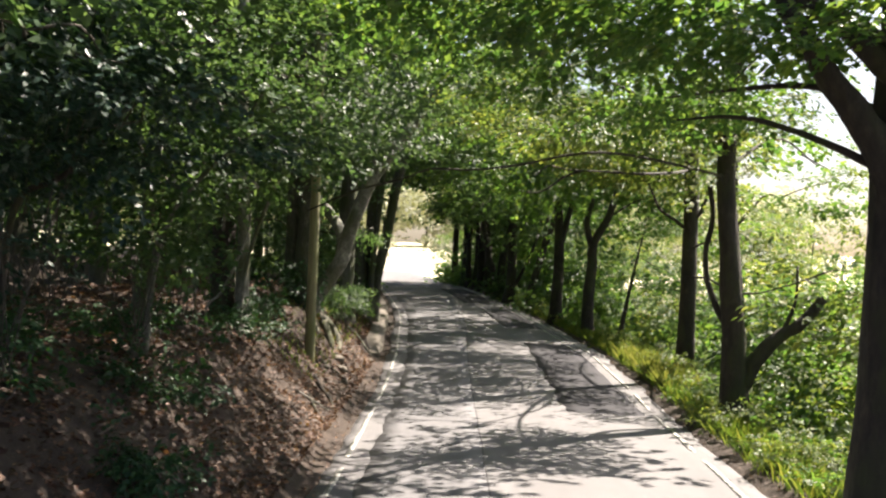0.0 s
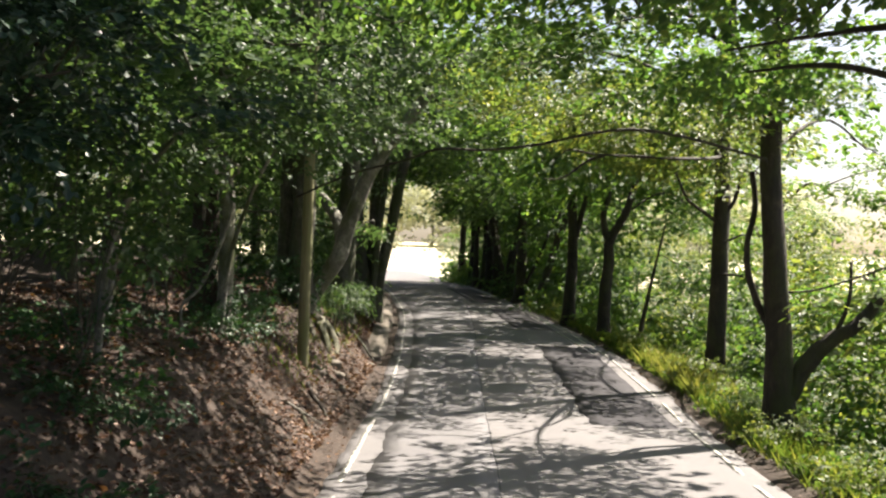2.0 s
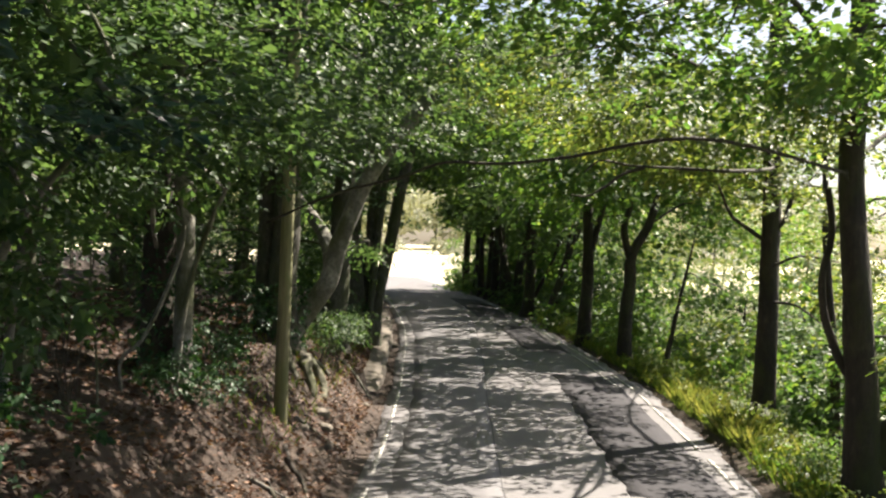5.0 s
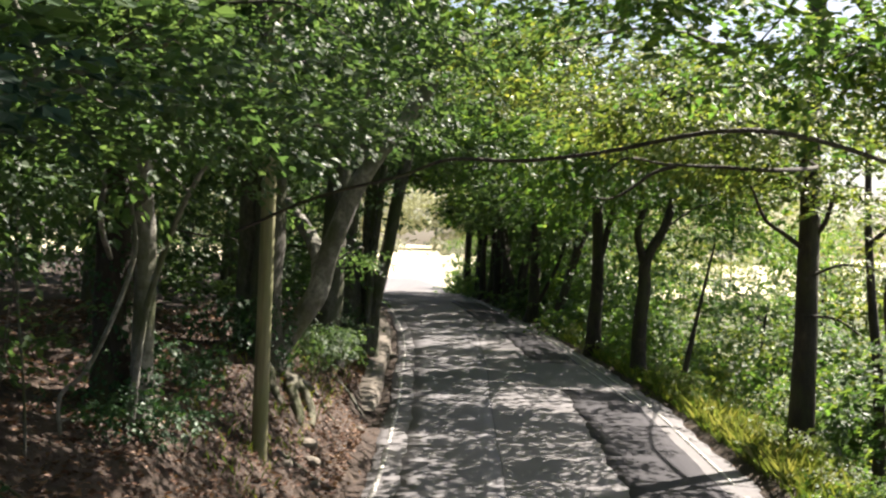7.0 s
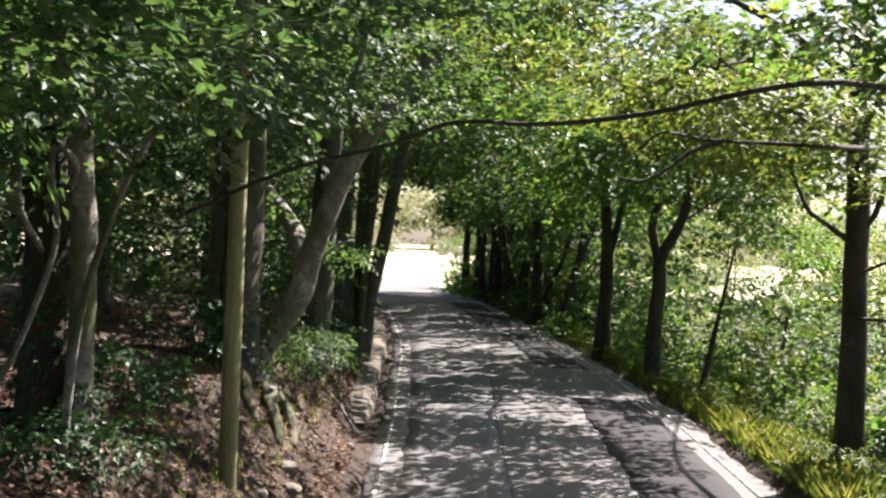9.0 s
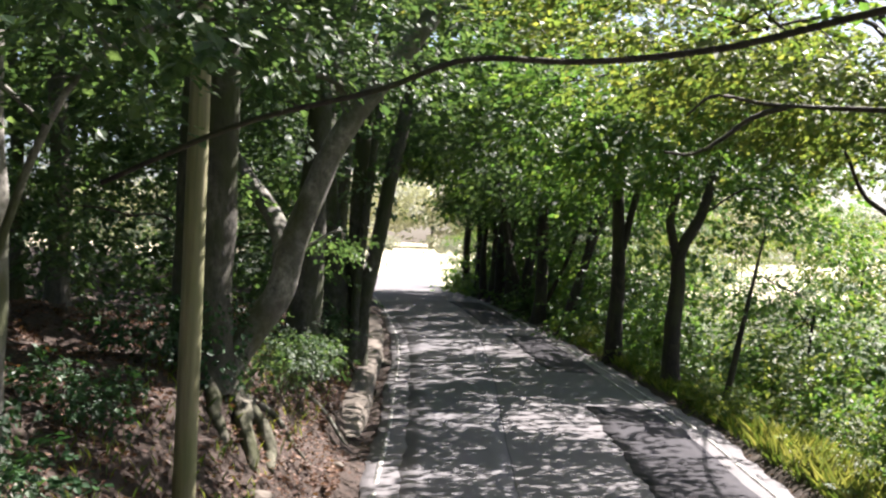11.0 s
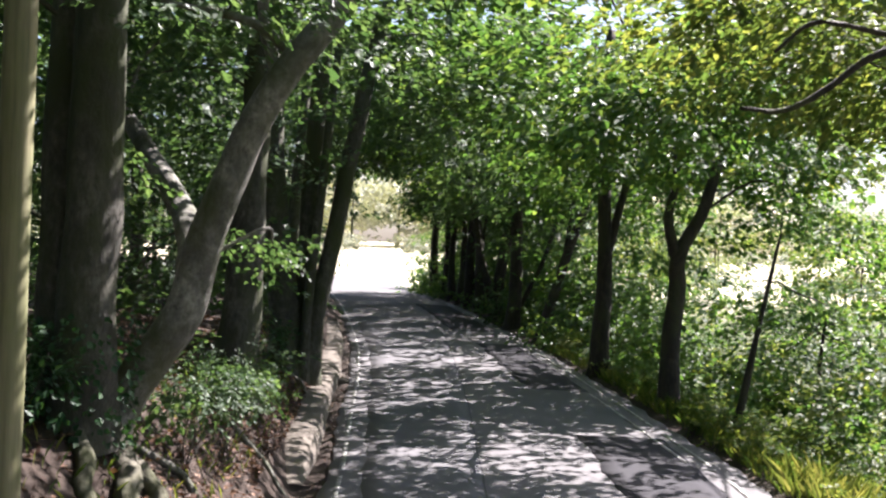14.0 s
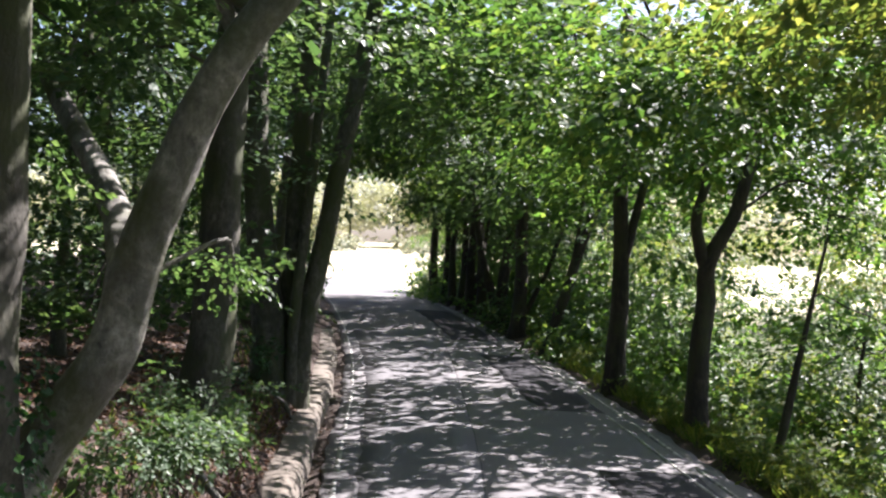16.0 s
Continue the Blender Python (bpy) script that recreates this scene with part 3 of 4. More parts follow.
r3 = at(5.0, 42.8, -0.15)
tree("maple_tree", "forked maple with mossy trunk on the verge", [([r3, r3 + (0.0, 0, 1.5), r3 + (0.1, 0, 3.0), r3 + (0.15, 0, 3.8), r3 + (0.75, 0.1, 5.0), r3 + (1.3, 0.2, 7.0)], 0.25, 0.11), ([r3 + (0.12, 0, 3.5), r3 + (-0.15, 0, 4.6), r3 + (0.05, 0.1, 5.6), r3 + (-0.3, 0.1, 7.0)], 0.14, 0.06)],
     [((4.0, 43.5, 7.2), (2.0, 2.6, 1.3), 24, 9, MID), ((6.8, 43.5, 6.8), (2.0, 2.6, 1.5), 26, 9, MID), ((1.6, 43.0, 7.6), (2.4, 2.6, 1.3), 18, 8, MID), ((8.4, 44, 5.4), (2.0, 2.2, 1.8), 12, 8, MID), ((5.0, 36.2, 7.0), (2.4, 2.8, 1.2), 30, 9, MID), ((1.6, 38.8, 7.8), (2.2, 2.2, 1.2), 12, 8, MID), ((3.0, 37.8, 7.0), (1.8, 2.8, 0.9), 20, 9, MID), shade_roof(2.5, 42, 11, (2.6, 3, 1), 10, 7, 2.4), shade_roof(6.6, 47, 9.6, (2.4, 2.8, 0.9), 16, 7, 2.2)], BARK_BROWN, LEAF_LIME, 15, flare=0.35)
s2 = at(5.75, 40.0, -0.1)
tree("young_maple", "thin leaning young tree on the slope", [([s2, s2 + (0.25, 0, 1.3), s2 + (0.5, 0, 2.6), s2 + (0.9, 0.1, 4.4)], 0.10, 0.03)],
     [((7.0, 40.2, 4.9), (1.2, 1.4, 0.7), 8, 6, FINE), ((6.9, 39.6, 3.2), (0.9, 0.9, 0.5), 4, 5, FINE)], BARK_BROWN, LEAF_LIME, 16)
# each: x, y, radius, lean at the top, forks as (start height, sideways reach, radius)
RIGHT_ROW = [(4.22, 48.7, 0.235, 0.1, ((3.1, 1.5, 0.15),)), (3.4, 58.0, 0.20, 3.0, ((0.2, 1.5, 0.10),)), (2.85, 64.0, 0.29, 0.1, ((0.3, 2.6, 0.12),)),
             (2.35, 69.0, 0.27, 1.3, ((0.3, -1.6, 0.22), (1.6, 0.3, 0.12))), (1.85, 73.75, 0.24, -0.5, ()), (1.42, 77.75, 0.24, 0.2, ((0.4, 1.2, 0.15),)),
             (1.0, 81.5, 0.2, 0.3, ()), (0.6, 85.5, 0.22, 0.1, ()), (0.16, 89.25, 0.22, 0.2, ()), (-0.5, 95.0, 0.3, 0.0, ())]
for k, (x, y, r, lean, forks) in enumerate(RIGHT_ROW):
    z0 = float(height(x, y))
    stems = [(rise(x, y, 10.5, (lean, 0.2), 0.08 * (-1) ** k), r * 1.12, r * 0.6)]
    for up, reach, fr in forks:
        fx = x + lean * max(0.0, up) / (10.5 - z0)
        stems.append(([np.array([fx, y, z0 + up - 0.1]), np.array([fx + reach * 0.22, y + 0.05, z0 + up + 1.2]), np.array([fx + reach * 0.55, y + 0.1, z0 + up + 3.2]), np.array([fx + reach, y + 0.2, max(9.0, z0 + up + 5.5)])], fr, fr * 0.6))
    c = (float(curve(LEFT, y)) + float(curve(RIGHT, y))) / 2
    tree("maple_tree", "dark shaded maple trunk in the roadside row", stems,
         [((x - 0.9 + max(0, y - 62) * 0.04, y + 1, 6.6 + 0.012 * y), (2.0, 2.6, 1.5), 16, 8, MID * 1.15), ((x + 2.0, y + 0.5, 5.6), (2.0, 2.4, 2.0), 14, 8, MID * 1.15), ((c + 0.6, y, 8.4 + 0.022 * y), (2.4, 2.6, 1.2), 10, 8, MID * 1.2), shade_roof(c + 2.5, y, 12, (4, 3, 1.3), 9, 7, 3.0), shade_roof(x + 4.5, y + 2, 9.0, (3.5, 3, 2.2), 11, 7, 3.0)] + ([((c, y + 3, 13.0), (7.5, 4.0, 2.2), 30, 6, 3.4)] if k in (4, 7, 8) else []), BARK_BROWN, LEAF_LIME if k % 3 == 0 else LEAF_BEECH, 30 + k, "row of roadside maples", 0.3)

# west side of the lane
l1 = at(-4.5, 22.2, -0.2)
# Second stem's shade is in its colour: dark bark beside the pale lit stem.
tree("beech_tree", "twin-stemmed grey beech with ivy on the bank", [([l1, l1 + (0.05, 0, 1.2), l1 + (0.03, 0, 2.4), l1 + (-0.06, 0, 4.0), l1 + (-0.25, 0.1, 9.5)], 0.15, 0.11), ([l1 + (-0.36, 0.15, 0), l1 + (-0.40, 0.15, 2.0), l1 + (-0.5, 0.2, 4.2), l1 + (-0.9, 0.3, 9.0)], 0.27, 0.17, BARK_BROWN)],
     [((-3.0, 20.5, 6.6), (2.2, 2.2, 1.1), 10, 8, FINE), ((-5.8, 21.5, 6.2), (2.0, 2.4, 1.4), 14, 8, FINE), ((-1.2, 22.5, 7.2), (2.0, 2.2, 1.0), 6, 8, FINE), ((-4.6, 24.0, 7.5), (2.2, 2.2, 1.4), 12, 8, FINE), shade_roof(-3.8, 24.2, 9.6, (2.0, 2.8, 0.8), 8, 7, 2.0), ((-3.3, 19.0, 5.1), (1.0, 1.3, 0.35), 9, 8, 0.75)], BARK_PALE, LEAF_BEECH, 51,
     extra=[([l1 + (-0.05, -0.2, 2.9), (-3.85, 20.2, 4.35), (-3.95, 20.0, 4.46), (-3.98, 20.0, 4.25), (-3.92, 20.0, 3.7), (-4.12, 20.0, 3.0), (-4.4, 20.0, 2.4), (-4.67, 20.0, 2.1), (-4.6, 20.0, 1.5)], 0.035, 0.02)])
tree("beech_tree", "slim grey beech stem beside the twin beech", [(rise(-5.15, 23.4, 9.5, (-0.5, 0.2), 0.1), 0.085, 0.06)], [((-6.4, 20.6, 6.8), (1.8, 1.8, 1.0), 8, 8, FINE)], BARK_PALE, LEAF_BEECH, 56)
l2 = at(-4.0, 27.9, -0.2)
tree("beech_tree", "stout mossy beech trunk on the bank", [([l2, l2 + (0.04, 0, 2.0), l2 + (0.08, 0, 4.5), l2 + (0.2, 0.1, 10)], 0.30, 0.20), ([l2 + (-0.35, 0.3, 0), l2 + (-0.36, 0.3, 3), l2 + (-0.3, 0.3, 9)], 0.24, 0.14)],
     [((-2.4, 25.5, 6.7), (2.2, 2.0, 1.0), 16, 8, FINE), ((-5.8, 26.5, 6.4), (2.0, 2.4, 1.4), 12, 8, FINE), ((-0.6, 27.5, 7.4), (2.2, 2.4, 1.0), 9, 8, FINE), ((-5.6, 29.0, 4.0), (1.4, 1.4, 1.0), 10, 8, FINE), shade_roof(-4.2, 29.5, 9.9, (2.2, 2.6, 0.8), 16, 7, 2.0), shade_roof(-4.2, 34.2, 10.0, (2.2, 2.4, 0.8), 19, 7, 2.0), shade_roof(-4.0, 39.5, 10.4, (2.4, 2.6, 0.8), 16, 7, 2.0), shade_roof(-7, 27)], BARK, LEAF_BEECH, 52, flare=0.4)
l3 = at(-3.98, 28.4, -0.2)
tree("beech_tree", "smooth pale beech leaning out over the lane", [([l3, (-3.86, 28.4, 1.85), (-3.66, 28.4, 2.25), (-3.42, 28.4, 2.6), (-3.17, 28.4, 3.0), (-3.02, 28.4, 3.5), (-2.87, 28.4, 4.0), (-2.69, 28.4, 4.5), (-2.49, 28.4, 5.0), (-2.2, 28.4, 5.5), (-1.75, 28.5, 6.1), (-0.6, 29.2, 8.0)], 0.215, 0.15), ([(-3.1, 28.5, 3.25), (-3.22, 28.9, 3.75), (-3.6, 29.8, 4.25), (-4.2, 30.8, 4.85), (-5.0, 32, 5.7)], 0.155, 0.11)],
     [((-0.8, 30.0, 7.4), (2.0, 1.8, 0.9), 6, 8, FINE), ((1.4, 29.6, 7.6), (2.2, 2.2, 1.0), 9, 8, FINE), ((-3.6, 31.5, 6.6), (1.3, 1.6, 0.9), 9, 8, FINE), ((-2.45, 29.6, 3.75), (0.55, 0.5, 0.12), 6, 5, 0.5)], BARK_PALE, LEAF_BEECH, 53, flare=0.5,
     extra=[([(-2.3, 28.5, 5.5), (-2.45, 28.4, 6.2), (-2.2, 28.4, 7.2)], 0.07, 0.04), ([(-2.2, 28.45, 5.75), (-2.6, 28.3, 6.0), (-3.4, 28.0, 6.1)], 0.06, 0.03)])
tree("beech_tree", "shaded beech trunk with mossy bark", [(rise(-4.0, 36.0, 9, (0.4, 0), 0.03), 0.35, 0.22)],
     [((-2.4, 35.0, 7.6), (2.2, 2.4, 1.0), 9, 8, MID), ((-6.0, 35.0, 6.4), (2.2, 2.4, 1.6), 12, 8, MID), ((-6.0, 37.0, 3.6), (1.5, 1.8, 1.2), 10, 8, MID), shade_roof(-7, 36, 11.5)], BARK, LEAF_BEECH, 54)
l5 = at(-3.75, 42.9, -0.2)
tree("beech_tree", "many-stemmed dark beech clump at the road edge", [([l5 + (-0.2, 0, 0), l5 + (-0.35, 0, 2.0), l5 + (-0.65, 0, 4.4), l5 + (-0.9, 0, 9)], 0.42, 0.24), ([l5 + (0.1, 0.2, 0), l5 + (0.1, 0.2, 2.0), l5 + (0.2, 0.2, 5.0), l5 + (0.4, 0.2, 9)], 0.30, 0.18), ([l5 + (0.25, 0.0, 0), l5 + (0.45, 0, 1.8), l5 + (0.8, 0, 3.6), l5 + (1.25, 0, 6.2), l5 + (1.8, 0, 9)], 0.25, 0.16), ([l5 + (0.2, -0.25, 0), l5 + (0.25, -0.25, 2), l5 + (0.45, -0.25, 4.2), l5 + (0.8, -0.25, 8.5)], 0.13, 0.09)],
     [((-2.0, 43.0, 8.2), (2.2, 2.6, 1.1), 14, 8, MID), ((0.2, 45.0, 9.0), (2.4, 2.6, 1.0), 14, 8, MID), ((-6.0, 42.0, 6.8), (2.2, 2.4, 1.8), 12, 8, MID), shade_roof(-7, 44, 12)], BARK, LEAF_BEECH, 55)
for k, (x, y, r) in enumerate([(-5.3, 52.0, 0.26), (-6.0, 59.0, 0.22), (-7.0, 66.0, 0.28), (-8.2, 74.0, 0.25), (-9.4, 82.0, 0.3), (-11.0, 91.0, 0.25)]):
    tree("beech_tree", "grey beech in the row beyond the bend", [(rise(x, y, 10, (0.5, 0)), r, r * 0.5)],
         [((x + 2.2, y, 9.0 + 0.022 * y), (2.2, 2.8, 1.2), 12, 8, MID * 1.2), ((x - 1.5, y, 7.2), (2.4, 2.8, 2.0), 12, 8, MID * 1.2), ((x - 2.2, y, 3.8), (1.8, 2.8, 1.8), 12, 8, MID * 1.2), shade_roof(x + 2, y, 12.5, (4, 3, 1.5), 12, 6, 3.2)], BARK, LEAF_BEECH, 60 + k, "beeches beyond the bend", 0.3)

# the wood behind the bank
wood_rng = random.Random(21)
spots = [(-5.6, 19.0), (-6.6, 14.5), (-8.0, 24.0), (-7.2, 31.0), (-9.5, 17.0), (-11.5, 28.0), (-10.0, 36.0), (-7.5, 40.0), (-13.0, 22.0), (-14.5, 33.0), (-9.0, 48.0), (-12.5, 45.0), (-16.0, 40.0), (-18.0, 27.0), (-15.0, 54.0), (-11.0, 58.0), (-20, 48), (-6.2, 10.0), (-9.0, 9.0), (-24, 34), (-26, 50), (-22, 62), (-16, 68), (-28, 22), (-22, 16), (-19, 80), (-14, 78), (-30, 66)]
for k, (x, y) in enumerate(spots):
    z = float(height(x, y))
    r = wood_rng.uniform(0.10, 0.24)
    tree("woodland_tree", "slim dark woodland trunk under dense shade", [(rise(x, y, z + 9, (wood_rng.uniform(-0.5, 0.7), 0), wood_rng.uniform(-0.1, 0.1)), r, r * 0.5)],
         [((x + 0.5, y - 0.4, z + 4.2 + wood_rng.uniform(-0.8, 0.8)), (2.2, 2.2, 1.5), 11, 7, MID * 1.2)] + ([((x, y, z + 7.0), (2.6, 2.6, 1.8), 10, 7, MID * 1.5), shade_roof(x, y, z + 10, (3.5, 3.5, 1.6), 10, 6, 3.0)] if x < -8 else [((x, y, z + 7.0), (2.2, 2.2, 1.2), 5, 7, MID)]), BARK, LEAF_BEECH, 80 + k, "trees of the wood")

# trees that close the lane well behind the start
for k, (x, y) in enumerate([(-7.5, -22.0), (-8.5, -30.0), (-4.0, -40.0), (3.0, -44.0), (8.0, -32.0), (9.0, -24.0), (-14.0, -16.0)]):
    z = float(height(x, y))
    tree("beech_tree", "tall beech standing beside the lane", [(rise(x, y, z + 8.5, (0.2, 0), 0.05), 0.3, 0.16)],
         [((x, y, z + 7.0), (3.2, 3.0, 1.8), 16, 6, 2.2), ((x * 1.15, y, z + 4.6), (2.6, 3.0, 1.8), 14, 6, 2.2)], BARK, LEAF_BEECH, 220 + k, "trees behind the start")

# the slope and far side to the east
for k, (x, y, top, mat) in enumerate([(9.5, 22, 5.5, 2), (11, 29, 6.0, 1), (13, 36, 6.5, 2), (9.5, 46, 5.5, 1), (12, 52, 6.5, 0), (8.0, 56, 5.5, 1), (15, 44, 7.5, 2), (17, 30, 6.5, 2), (7.5, 64, 6, 1), (10, 72, 7, 2), (6, 78, 7, 1), (16, 60, 8, 2), (21, 50, 9, 2), (1.5, 108, 7, 1), (5.0, 110, 8, 0), (9.5, 108, 8, 1), (14, 112, 9, 2), (19, 108, 9, 1), (24, 112, 9, 2), (11, 96, 8, 1), (19, 94, 9, 2), (20, 72, 9, 1), (26, 82, 9, 2), (30, 104, 10, 1), (27, 62, 8, 2), (25, 38, 7, 2), (-13.5, 108, 8, 0), (-18, 104, 9, 1), (-23, 100, 9, 0), (-16, 92, 8, 0), (5, 88, 6.5, 1), (14, 84, 8, 2)]):
    z = float(height(x, y))
    tree("hazel_tree", "sunlit small broadleaf tree on the slope", [(rise(x, y, z + top * 0.8, (0.3, 0), 0.1), 0.09, 0.04)],
         [((x, y, z + top * 0.72), (2.4, 2.4, top * 0.26), 18, 8, MID * 1.15), ((x - 0.6, y - 0.8, z + top * 0.36), (2.2, 2.0, top * 0.2), 12, 7, MID * 1.1)], BARK_BROWN, (LEAF_BEECH, LEAF_LIME, LEAF_SUNNY)[mat], 120 + k, "small trees on the slope")

# far trees and hedge beyond the field, haze put into their pale leaves
for k in range(26):
    x = -70 + k * 5.2 + wood_rng.uniform(-1, 1)
    y = 205 + wood_rng.uniform(-3, 3)
    z = float(height(x, y))
    tree("hedge_shrub", "hedge shrub beyond the field, haze in its pale leaf colour", [(rise(x, y, z + 1.2, (0, 0)), 0.08, 0.04)], [((x, y, z + 1.2), (3.2, 1.6, 1.1), 14, 5, 3.4)], BARK, LEAF_HEDGE_HAZED, 150 + k, "far hedge", 0)
for k in range(22):
    x = -85 + k * 7.5 + wood_rng.uniform(-2, 2)
    y = 250 + wood_rng.uniform(-14, 14)
    z = float(height(x, y))
    hh = wood_rng.uniform(13, 20)
    tree("far_tree", "tree beyond the field, haze and glare in its pale leaf colour", [(rise(x, y, z + hh * 0.7, (0, 0)), 0.3, 0.12)], [((x, y, z + hh * 0.5), (5.2, 4.5, hh * 0.46), 44, 6, 5.0)], BARK, LEAF_FAR_HAZED, 190 + k, "far trees", 0)

# ---- shrubs, saplings and ivy ----


def shrub(name, label, x, y, radii, plates, per, scale, mat, seed, lift=0.5, group="", category="shrub"):
    rng = np.random.default_rng(seed)
    b = at(x, y)
    thing = tagged(new(name), label, category, group)
    c = b + (0, 0, radii[2] * lift + 0.1)
    cl = clusters(rng, c, radii, plates)
    cl[:, 2] = np.maximum(cl[:, 2], height(cl[:, 0], cl[:, 1]) + 0.12)
    stems = [tube([b + (*rng.normal(0, 0.08, 2), -0.08), (b + q) / 2 + rng.normal(0, 0.08, 3), q], 0.009, 0.004, 5, 7, 0.05) for q in cl[: min(9, plates)]]
    v, f = joined(stems)
    tagged(mesh_object("stem_tangle", v, f, TWIG, thing), kind="stuff")
    pl = np.repeat(cl, per, 0) + rng.normal(size=(plates * per, 3)) * np.array([0.35, 0.35, 0.14]) * scale
    g = height(pl[:, 0], pl[:, 1])
    pl[:, 2] = np.maximum(pl[:, 2], g + 0.08)
    hd = np.arctan2(pl[:, 1] - b[1], pl[:, 0] - b[0]) + rng.normal(0, 0.7, len(pl))
    pl = pl - np.stack([np.cos(hd), np.sin(hd), 0 * hd], 1) * 0.35 * scale
    v, f = sprays_to_leaves(rng, pl, hd, scale, 0.4)
    tagged(mesh_object("foliage", v, f, mat, thing, smooth=False), kind="stuff")
    return thing


# saplings crowding the bank near the start
for k, (x, y, z, r) in enumerate([(-4.4, 10.5, 2.2, (1.3, 1.6, 1.5)), (-5.4, 13.0, 2.6, (1.5, 1.5, 1.8)), (-4.3, 14.5, 2.2, (0.9, 1.2, 1.3)), (-6.2, 16.5, 2.8, (1.6, 1.5, 1.9)), (-7.4, 12.0, 3.2, (1.8, 1.8, 2.2)), (-4.7, 18.2, 1.8, (0.8, 0.9, 1.1)), (-7.6, 20.0, 2.6, (1.6, 1.8, 1.8)), (-9.5, 24.0, 2.4, (1.8, 2.0, 1.8)), (-6.5, 26.5, 2.2, (1.3, 1.4, 1.5)), (-8.0, 33.0, 2.4, (1.8, 2.0, 1.8)), (-6.0, 38.0, 2.0, (1.4, 1.6, 1.3))]):
    if x < -4 and y < 13.2:
        shrub("yew_shrub", "dark feathery yew in the shade of the bank", x, y, (r[0], r[1], r[2] * 1.1), 14, 9, 0.8, LEAF_YEW, 300 + k, z / r[2] * 1.2, "yews on the bank")
    else:
        shrub("beech_sapling", "bushy green beech sapling under the trees", x, y, (r[0], r[1], r[2] * 1.1), 10, 9, 0.8, LEAF_BEECH, 300 + k, z / r[2] * 1.05, "saplings on the bank", "sapling")
for k, (x, y, z, r) in enumerate([(-3.35, 29.6, 0.8, (0.5, 0.6, 0.2)), (-3.3, 31.6, 0.85, (0.7, 0.8, 0.22)), (-3.6, 33.6, 0.8, (0.7, 0.8, 0.25)), (-4.6, 27.0, 0.4, (0.6, 0.7, 0.4)), (-4.2, 21.2, 0.3, (0.7, 0.8, 0.4)), (-4.6, 24.6, 0.3, (0.5, 0.6, 0.35)), (-4.2, 9.9, 0.3, (0.8, 0.8, 0.35)), (-5.0, 11.6, 0.3, (0.9, 0.8, 0.4)), (-3.8, 13.2, 0.25, (0.6, 0.7, 0.3)), (-4.7, 15.4, 0.3, (0.8, 0.8, 0.35)), (-3.2, 10.8, 0.15, (0.3, 0.4, 0.15)), (-4.4, 40.0, 0.6, (0.9, 1.2, 0.6))]):
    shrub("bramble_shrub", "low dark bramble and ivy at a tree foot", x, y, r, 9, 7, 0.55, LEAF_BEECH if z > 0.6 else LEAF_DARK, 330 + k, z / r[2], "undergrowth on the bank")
# verge plants and slope shrubs
verge_rng = random.Random(8)
for k in range(26):
    y = 12.5 + k * 1.75 + verge_rng.uniform(-0.5, 0.5)
    x = float(curve(RIGHT, y)) + verge_rng.uniform(1.1, 1.9)
    s = verge_rng.uniform(0.45, 0.7)
    shrub("verge_shrub", "bright green weedy growth on the road verge", x, y, (0.7, 0.9, s * 0.6), 11, 8, 0.46, (LEAF_SUNNY, LEAF_LIME, LEAF_SUNNY)[k % 3], 360 + k, 0.6, "verge growth")
for k in range(46):
    y = 14 + k * 1.5 + verge_rng.uniform(-0.8, 0.8)
    x = float(curve(RIGHT, y)) + verge_rng.uniform(2.8, 7.5)
    s = verge_rng.uniform(1.0, 2.1)
    shrub("slope_shrub", "leafy sunlit shrub on the falling slope", x, y, (1.1, 1.2, s), 9, 9, 1.15, (LEAF_SUNNY, LEAF_LIME, LEAF_BEECH, LEAF_LIME)[k % 4], 400 + k, 0.9, "shrubs on the slope")

# ---- utility pole ----
pb = at(-3.31, 24.2, -0.3)
pole = tagged(new("utility_pole"), "greenish weathered wooden utility pole on the bank", "utility pole")
v, f = tube([pb, pb + (0.01, 0, 4), pb + (0.02, 0, 9.2)], 0.118, 0.092, 20, 24, 0.008)
mesh_object("pole", v, f, POLE_WOOD, pole)

# thickets that close the view on both sides of the far bend
for k in range(16):
    y = 50 + k * 3.4
    x = float(curve(RIGHT, y)) + 2.4 + 0.8 * math.sin(k * 2.1) - (0.9 if y > 88 else 0)
    shrub("thicket_shrub", "shaded leafy thicket under the roadside maples", x, y, (1.5, 1.9, 1.1), 11, 7, 1.4, LEAF_BEECH if k % 2 else LEAF_LIME, 500 + k, 0.85, "thicket by the row")
for k in range(11):
    y = 54 + k * 4.2
    x = float(curve(LEFT, y)) - 3.2 - 0.4 * math.sin(k * 1.7)
    shrub("thicket_shrub", "shaded leafy thicket on the far bank", x, y, (1.4, 2.2, 1.3), 11, 7, 1.5, LEAF_BEECH, 530 + k, 0.95, "thicket on the far bank")
for k in range(11):
    y = 58 + k * 4.3
    x = float(curve(RIGHT, y)) + 3.4 + 0.5 * math.sin(k * 1.3) - (1.0 if y > 84 else 0)
    shrub("thicket_shrub", "tall leafy thicket behind the roadside maples", x, y, (1.7, 2.2, 2.2), 13, 7, 1.8, LEAF_LIME if k % 3 else LEAF_BEECH, 700 + k, 1.0, "thicket by the row")
